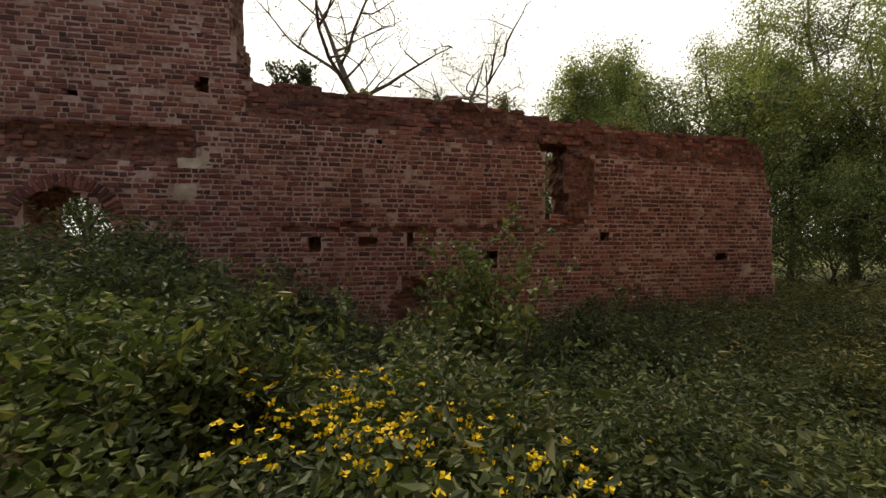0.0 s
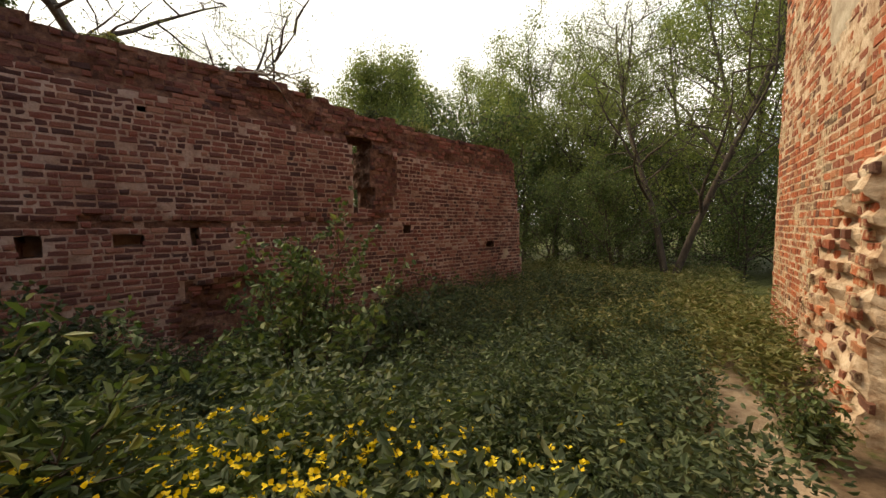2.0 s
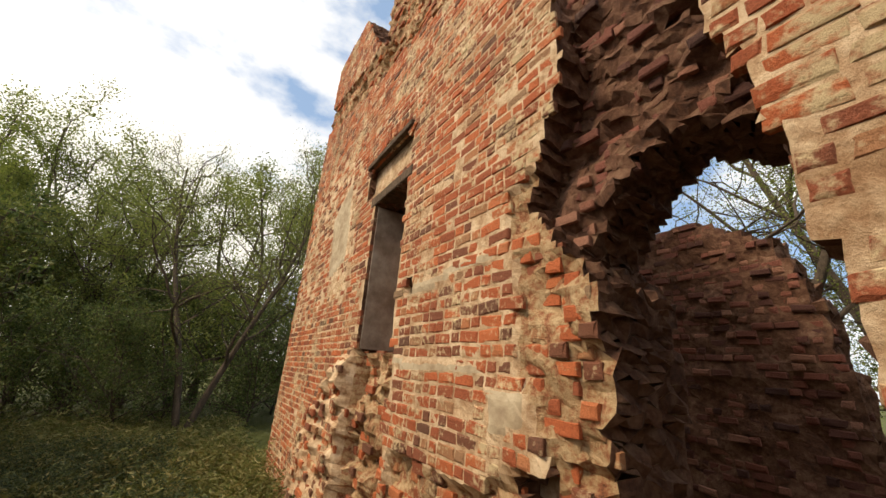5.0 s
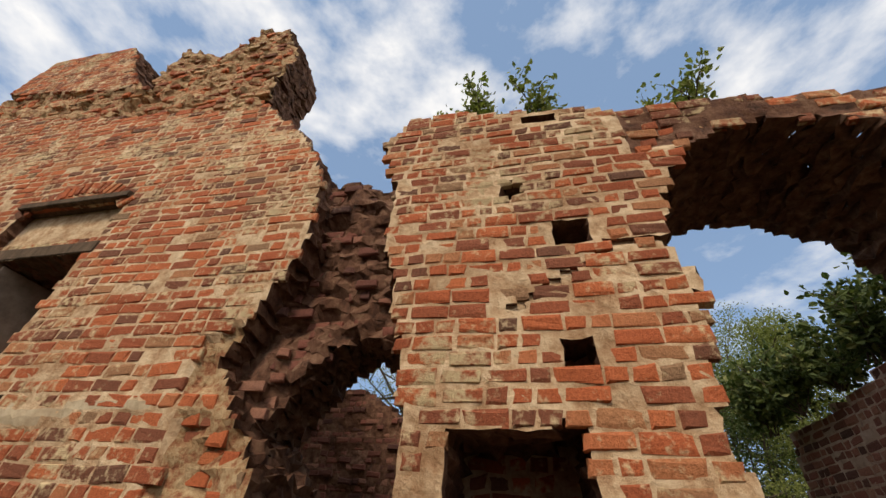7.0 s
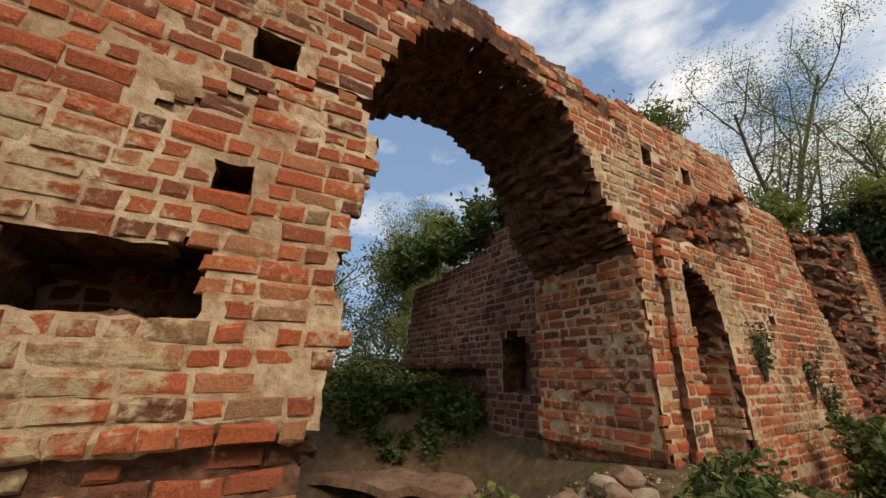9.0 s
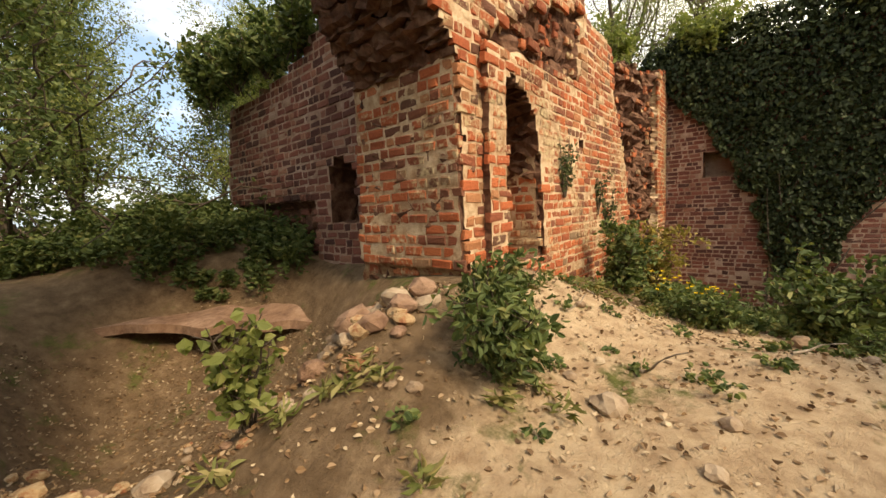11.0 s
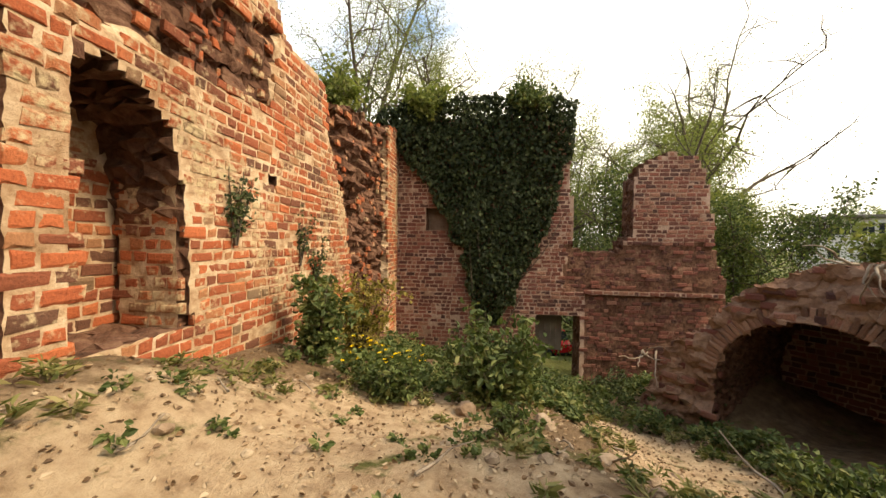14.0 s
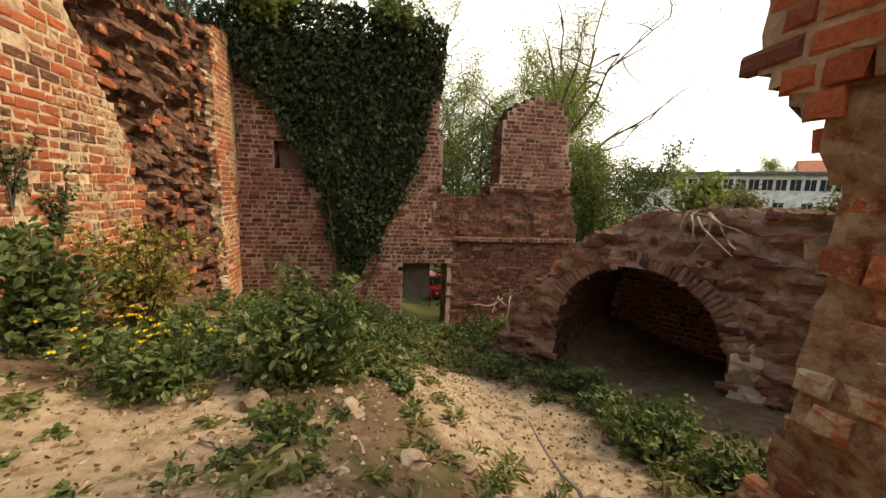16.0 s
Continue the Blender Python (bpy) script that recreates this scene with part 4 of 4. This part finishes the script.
for proto, x, y, sc in placed:
    sc *= 1.55
    at = pose(x, y, hz(x, y) - 0.1, 0, 0, gt.uniform(0, 360))
    if proto.name in first_size:
        k = sc / first_size[proto.name]
        copy_thing(proto, at @ Matrix.Diagonal((k, k, k, 1)))
    else:
        proto.matrix_basis = at @ Matrix.Diagonal((sc, sc, sc, 1))
        first_size[proto.name] = sc

# ---- vault, arches ----
def ring(cu, cz, ru, rz, a0, a1, n):
    return [(cu + ru * math.cos(radians(a0 + (a1 - a0) * i / n)), cz + rz * math.sin(radians(a0 + (a1 - a0) * i / n))) for i in range(n + 1)]


VAULT = (-9.9, 6.9, 0)
vault = masonry("vault", "earth-covered brick cellar vault, broken open", VAULT, (0.8, 0.6), [(-3.3, -0.9), (-2.7, 0.5), (-2.2, 1.0), (-1.5, 1.75), (-0.9, 2.15), (-0.2, 2.32), (0.5, 2.42), (1.5, 2.42), (3.5, 2.2), (4.6, 1.0), (4.8, -0.9)], 3.6, dark=True, fine=True,
                recess=[([(-1.85, -0.9)] + ring(-0.6, 0.2, 1.25, 1.25, 180, 0, 18) + [(0.65, -0.9)], 3.2)], rough=[(rect(-4, 5, -1, 3), 0.28, 0.6)], core=M_RUBBLE_D, smooth=[[(0.66, -0.6), (1.1, -0.6), (1.0, 0.5), (0.7, 0.75)]])


def voussoirs(host, origin, along, cu, cz, ru, rz, a0, a1, n, deep, mat, proud=0.03, face=1, size=(0.075, 0.25)):
    """Bricks on edge fanned round an arch."""
    D = Vector((*along, 0)).normalized()
    N = Vector((-D.y, D.x, 0)) * face
    g = random.Random(n)
    me = [raw_mesh("brick", *brick_shape(size[0], size[1], g), mat) for _ in range(4)]
    for i in range(n):
        a = radians(a0 + (a1 - a0) * (i + 0.5) / n)
        u, z = cu + (ru + size[1] / 2) * math.cos(a), cz + (rz + size[1] / 2) * math.sin(a)
        up = (D * math.cos(a) / ru + Vector((0, 0, 1)) * math.sin(a) / rz).normalized()
        side = up.cross(N).normalized()
        m = Matrix((side, N, up)).transposed().to_4x4()
        ob = new("brick", g.choice(me))
        ob.parent = host
        ob.matrix_basis = Matrix.Translation(Vector(origin) + D * u + Vector((0, 0, z)) - N * (proud + g.uniform(-0.01, 0.015) - deep)) @ m


voussoirs(vault, VAULT, (0.8, 0.6), -0.6, 0.2, 1.25, 1.25, 172, 5, 46, 0.12, M_BRICK_DUST, 0.0, size=(0.07, 0.24))
voussoirs(bpy.data.objects["wall_far"], (-0.35, 8.56, 0), (0.971, -0.239), -3.17, 1.75, 0.75, 0.66, 170, 10, 21, 0.0, M_BRICK_DP, 0.02)
voussoirs(bpy.data.objects["wall_house"], (0, -1.5, 0), (1, 0), 5.05, 5.9, 1.15, 0.95, 150, 30, 20, 0.0, M_BRICK_P, 0.02, face=-1)

gr = random.Random(77)
shrub("bush", "yellow-green bush on the vault", 311, -11.4, 8.6, 0.9, 0.9, 9, 1300, 0.1, M_SPRING, z=2.15)
shrub("bush", "grassy weeds on the vault's crown", 312, -10.4, 8.3, 0.9, 0.4, 12, 900, 0.09, M_GRASS, z=2.25, long=0.1)
shrub("bush", "grassy weeds on the vault's crown", 313, -9.2, 8.6, 0.9, 0.4, 12, 900, 0.09, M_GRASS, z=2.3, long=0.1)


def rootwork(label, x, y, z, way, n, ln, seed):
    """Bare roots creeping over an edge."""
    g = random.Random(seed)
    top = tagged(new("roots"), label, "roots")
    top.matrix_basis = pose(x, y, z)
    for _ in range(n):
        w = Vector(way) + Vector((g.gauss(0, 0.7), g.gauss(0, 0.7), g.gauss(-0.1, 0.25)))
        child("root", tubes("root", [limb(g, (g.gauss(0, 0.1), g.gauss(0, 0.1), 0), w, ln * g.uniform(0.5, 1.1), 0.022, 0.006, 8, 0.22)], M_ROOT, 5), top)


rootwork("pale tree roots bared on the vault's face", -9.75, 6.75, 2.35, (0.5, -0.6, -0.6), 9, 0.9, 5)
rootwork("bleached roots hanging over the far wall's crest", 4.0, 7.3, 4.6, (0.5, -0.5, -0.2), 9, 1.1, 6)
rootwork("pale roots crossing the slope below the end wall", -12.6, 5.3, 0.4, (0.5, -0.6, -0.2), 5, 1.2, 7)


# ---- loose stones and branches ----
def stone(label, x, y, size, seed, mat, flat=0.6):
    g = random.Random(seed)
    bm = bmesh.new()
    bmesh.ops.create_icosphere(bm, subdivisions=2, radius=size / 2)
    for v in bm.verts:
        v.co *= 1 + 0.4 * noise.noise(v.co * (2.2 / size) + Vector((seed, 0, 0)))
        v.co.z *= flat
        for k in range(3):
            v.co[k] = round(v.co[k] / (size * 0.17)) * size * 0.17 * 0.45 + v.co[k] * 0.55
    me = bpy.data.meshes.new("stone")
    bm.to_mesh(me); bm.free()
    me.materials.append(mat)
    ob = tagged(new("stone", me), label, "stone", "loose stones on the sand")
    ob.matrix_basis = pose(x, y, hz(x, y) + size * flat * 0.22, g.uniform(-15, 15), g.uniform(-15, 15), g.uniform(0, 360))


for i in range(60):
    x, y = gr.uniform(-9.2, -4.2), gr.uniform(-0.4, 4.0)
    stone("pale angular stone lying on the sand", x, y, gr.uniform(0.03, 0.11), 500 + i, M_STONE if gr.random() < 0.7 else M_PLASTER)
for i in range(26):
    x, y = gr.gauss(-4.75, 0.3), gr.uniform(-1.7, -0.4)
    stone("broken masonry lump at the mound's edge", x, y, gr.uniform(0.08, 0.22), 600 + i, M_STONE if gr.random() < 0.6 else M_RUBBLE, 0.7)
for i in range(18):
    x, y = gr.gauss(-6.7, 0.3), gr.uniform(3.3, 4.1)
    stone("rubble lump at the foot of the pier", x, y, gr.uniform(0.1, 0.3), 640 + i, M_STONE, 0.7)
for x, y, s in ((-8.4, 1.75, 0.22), (-8.1, 2.5, 0.2), (-7.75, 3.3, 0.18), (-7.5, 2.9, 0.16), (-8.0, 3.9, 0.14), (-5.2, 0.75, 0.2)):
    stone("grey weathered block lying on the slope", x, y, s, int(700 - 50 * x), M_STONE, 0.75)
for i in range(14):
    x, y = gr.uniform(-8.8, -5.5), gr.uniform(0.0, 3.6)
    g5 = random.Random(800 + i)
    me = tubes("branch", [limb(g5, (0, 0, 0.02), (g5.gauss(0, 1), g5.gauss(0, 1), 0.03), g5.uniform(0.2, 0.55), 0.012, 0.004, 6, 0.2)], M_ROOT, 5)
    tagged(new("branch", me), "dry pale stick lying on the sand", "branch").matrix_basis = pose(x, y, hz(x, y) + 0.01)
np.random.seed(90)
lx, ly = scatter(9000, -11, -3, -0.7, 5.5, 91)
ok = off_path(lx, ly) > 0.3
lx, ly = lx[ok], ly[ok]
way = np.random.normal(size=(len(lx), 3)); way[:, 2] *= 0.15
M_LITTER = leaf_mat("dry_leaf", [(0.0, (0.1, 0.06, 0.035)), (0.5, (0.24, 0.15, 0.08)), (1.0, (0.5, 0.4, 0.28))], 0.05)
tagged(new("leaf_litter", leaf_mesh("leaf_litter", np.stack([lx, ly, height(lx, ly) + 0.012], 1), way, np.random.uniform(0.015, 0.05, len(lx)), M_LITTER, 0.35)), "dry leaves, twigs and crumbs scattered on the ground", "litter", kind="stuff")

# ---- thin slab over the pit behind the arch ----
bm = bmesh.new()
bmesh.ops.create_grid(bm, x_segments=40, y_segments=14, size=0.5)
bmesh.ops.scale(bm, vec=(4.4, 1.5, 1), verts=bm.verts[:])
for v in bm.verts:
    v.co.y += 0.3 * noise.noise((v.co.x * 1.6, 0, 2)) * (v.co.y > 0)
    v.co.z += 0.08 * noise.noise((v.co.x * 2, v.co.y * 2, 1)) - 0.12 * v.co.y
bmesh.ops.solidify(bm, geom=bm.faces[:], thickness=0.12)
me = bpy.data.meshes.new("earth_ledge"); bm.to_mesh(me); bm.free(); me.materials.append(M_RUBBLE_D)
tagged(new("earth_ledge", me), "overhanging slab of packed earth and roots over the pit", "ledge", kind="structure").matrix_basis = pose(-5.1, -4.9, 1.08, 0, 0, -47)

# ---- timber over the facade window ----
def lintel(label, x0, x1, y, z, h, d):
    bm = box_bm(x1 - x0, d, h, (0, 0, 0), 0.012)
    bmesh.ops.subdivide_edges(bm, edges=[e for e in bm.edges if e.calc_length() > 0.8], cuts=7)
    for v in bm.verts:
        v.co += Vector((0, 0.012 * noise.noise(v.co * 3), 0.012 * noise.noise(v.co * 4 + Vector((5, 0, 0)))))
    me = bpy.data.meshes.new("timber_lintel"); bm.to_mesh(me); bm.free(); me.materials.append(M_WOOD)
    tagged(new("timber_lintel", me), label, "beam").matrix_basis = pose((x0 + x1) / 2, y, z)


lintel("dark old timber lintel over the tall window", 3.85, 5.75, -1.75, 5.6, 0.2, 0.55)
lintel("dark timber lintel of the blind panel above", 3.95, 6.15, -1.56, 6.62, 0.12, 0.3)
# grey plaster left on the window's cheek
bm = box_bm(0.03, 0.8, 2.9, (0, 0, 0), 0.008)
me = bpy.data.meshes.new("plaster_remnant"); bm.to_mesh(me); bm.free(); me.materials.append(M_GREYPLASTER)
tagged(new("plaster_remnant", me), "grey plaster remnant on the window's cheek", "plaster", kind="structure").matrix_basis = pose(5.49, -1.95, 4.0)

# ---- doorway of the end wall ----
leaf_door = tagged(new("door_1"), "weathered grey wooden door leaf, half open", "door", kind="structure")
leaf_door.matrix_basis = pose(-16.55, 3.5, -0.75, 0, 0, 0)
for i in range(5):
    part("board", box_bm(0.03, 0.165, 1.1, (0, 0.09 + 0.17 * i, 0.55), 0.006), M_METAL, leaf_door)
part("rail", box_bm(0.03, 0.86, 0.09, (-0.03, 0.43, 0.2), 0.006), M_METAL, leaf_door)
part("rail", box_bm(0.03, 0.86, 0.09, (-0.03, 0.43, 0.95), 0.006), M_METAL, leaf_door)

# ---- red car beyond the doorway ----
car = tagged(new("car"), "small bright red hatchback parked on the grass", "car")
car.matrix_basis = pose(-29.0, 6.35, hz(-29.0, 6.35), 0, 0, 20)
bm = box_bm(3.6, 1.6, 0.62, (0, 0, 0.62), 0.12)
part("body", bm, M_RED, car)
bm = box_bm(2.0, 1.42, 0.56, (-0.25, 0, 1.16), 0.05)
for v in bm.verts:
    if v.co.z > 1.2:
        v.co.x = -0.25 + (v.co.x + 0.25) * 0.74
        v.co.y *= 0.86
cabin = part("cabin", bm, M_GLASS, car, "dark glazed cabin")
part("roof", box_bm(1.5, 1.2, 0.05, (-0.25, 0, 1.45), 0.02), M_RED, car)
for sx in (-1.12, 1.15):
    for sy in (-0.74, 0.74):
        bm = bmesh.new()
        bmesh.ops.create_cone(bm, cap_ends=True, segments=20, radius1=0.3, radius2=0.3, depth=0.2, matrix=Matrix.Translation((sx, sy, 0.3)) @ Matrix.Rotation(radians(90), 4, "X"))
        part("wheel", bm, M_RUBBER, car)
for sy in (-0.55, 0.55):
    part("headlight", box_bm(0.06, 0.3, 0.15, (1.79, sy, 0.72), 0.02), M_WHITE, car, "clear headlight")
part("bumper", box_bm(0.12, 1.5, 0.18, (1.8, 0, 0.42), 0.04), M_RUBBER, car, "black bumper")

# ---- long white building in the distance ----
house = tagged(new("office_building"), "long white two-storey building with window bands and red roof", "building")
house.matrix_basis = pose(-47, 48.6, -1.9, 0, 0, math.degrees(math.atan2(0.67, 0.74)))
part("wall", box_bm(30, 10, 8.1, (3, 5, 4.05)), M_WHITE, house)
part("roof_slab", box_bm(31, 11, 0.35, (3, 4.8, 8.3), 0.03), M_METAL, house)
bm = box_bm(14, 9, 2.2, (13, 6, 9.2))
for v in bm.verts:
    if v.co.z > 9.5:
        v.co.y = 6 + (v.co.y - 6) * 0.1
part("pitched_roof", bm, M_TILE, house, "red tiled roof")
w_me = raw_mesh("pane", *[[(-0.5, 0, -0.65), (0.5, 0, -0.65), (0.5, 0, 0.65), (-0.5, 0, 0.65)], [(0, 1, 2, 3)]], M_GLASS)
f_bm = bmesh.new()
for sx, sz, at in ((0.08, 1.4, (-0.54, 0, 0)), (0.08, 1.4, (0.54, 0, 0)), (1.16, 0.08, (0, 0, 0.69)), (1.16, 0.08, (0, 0, -0.69)), (0.05, 1.3, (0, 0, 0))):
    bmesh.ops.create_cube(f_bm, size=1, matrix=Matrix.Translation(at) @ Matrix.Diagonal((sx, 0.08, sz, 1)))
f_me = bpy.data.meshes.new("window_frame"); f_bm.to_mesh(f_me); f_bm.free(); f_me.materials.append(M_WHITE)
for row, z, step in ((0, 6.9, 1.3), (1, 4.1, 2.6)):
    x = -11.2
    while x < 17.4:
        win = child("window", f_me, house)
        win.matrix_basis = pose(x, -0.03, z)
        child("pane", w_me, win)
        x += step
for x in (-7, 0, 6):
    part("chimney", box_bm(0.6, 0.6, 0.8, (x, 5, 8.8), 0.02), M_WHITE, house)
lamp = tagged(new("street_lamp"), "grey street lamp before the white building", "street lamp")
lamp.matrix_basis = pose(-30, 29, hz(-30, 29))
child("pole", tubes("pole", [[(Vector((0, 0, 0)), 0.09), (Vector((0, 0, 7.6)), 0.06)]], M_METAL, 8), lamp)
child("arm", tubes("arm", [[(Vector((0, 0, 7.6)), 0.05), (Vector((0.8, 0, 8.0)), 0.04), (Vector((1.5, 0, 8.05)), 0.04)]], M_METAL, 6), lamp)

cx, cy = scatter(40, -9.9, -8.4, 0.2, 1.2, 61)
blooms("dandelion_flowers", "yellow flowers among the weeds by the arcade", cx, cy, height(cx, cy) + np.random.uniform(0.35, 0.6, len(cx)), 62)
shrub("bush", "leafy weeds with yellow flowers beside the sand", 69, -8.6, 1.0, 0.6, 0.45, 9, 900, 0.075, M_BUSH)
shrub("bush", "small weed tuft on the slope", 70, -7.6, 2.1, 0.35, 0.3, 6, 320, 0.06, M_BUSH)
for i, (x, y) in enumerate(((-14.6, 5.6), (-13.6, 4.9), (-12.4, 6.0), (-13.2, 2.6), (-11.6, 3.0), (-14.4, 1.2))):
    shrub("bush", "low weeds on the shaded court floor", 330 + i, x, y, 0.9, 0.5, 9, 900, 0.08, M_HERB)
for i, (x, z) in enumerate(((-9.75, 2.6), (-10.3, 2.2), (-8.3, 2.9))):
    shrub("creeper", "thin creeper hanging on the brick face", 340 + i, x, -0.76, 0.16, 0.9, 5, 260, 0.06, M_HERB, z=z - 0.4)

masonry("trim_ledge", "worn brick string course on the end wall", (-15.93, 0, 0), (0, 1), [(4.9, 1.1), (8.75, 1.1), (8.75, 1.24), (4.9, 1.24)], 0.12, dark=True, warp=0.3)

for i in range(34):
    x, y = gr.uniform(-5.5, -2.9), gr.uniform(-3.4, -0.9)
    stone("broken brick and mortar lump in the pit", x, y, gr.uniform(0.06, 0.2), 900 + i, M_STONE if gr.random() < 0.4 else M_RUBBLE, 0.7)

for i in range(16):
    x, y = gr.gauss(-4.75, 0.3), gr.uniform(-1.6, -0.55)
    stone("large lump of mortar and field stone at the pit's edge", x, y, gr.uniform(0.16, 0.3), 960 + i, M_STONE if gr.random() < 0.6 else M_RUBBLE_D, 0.8)
for i in range(90):
    x, y = gr.uniform(-4.9, -3.2), gr.uniform(-3.2, -0.4)
    stone("brick crumb or pebble strewn over the pit's earth", x, y, gr.uniform(0.03, 0.12), 1000 + i, gr.choice((M_STONE, M_RUBBLE, M_RUBBLE_D)), 0.65)
np.random.seed(93)
lx, ly = scatter(5000, -5.6, -2.9, -5.0, -0.6, 94)
way = np.random.normal(size=(len(lx), 3)); way[:, 2] *= 0.2
tagged(new("leaf_litter", leaf_mesh("leaf_litter", np.stack([lx, ly, height(lx, ly) + 0.014], 1), way, np.random.uniform(0.02, 0.06, len(lx)), M_LITTER, 0.3)), "dry leaves and twigs lying in the pit", "litter", kind="stuff")
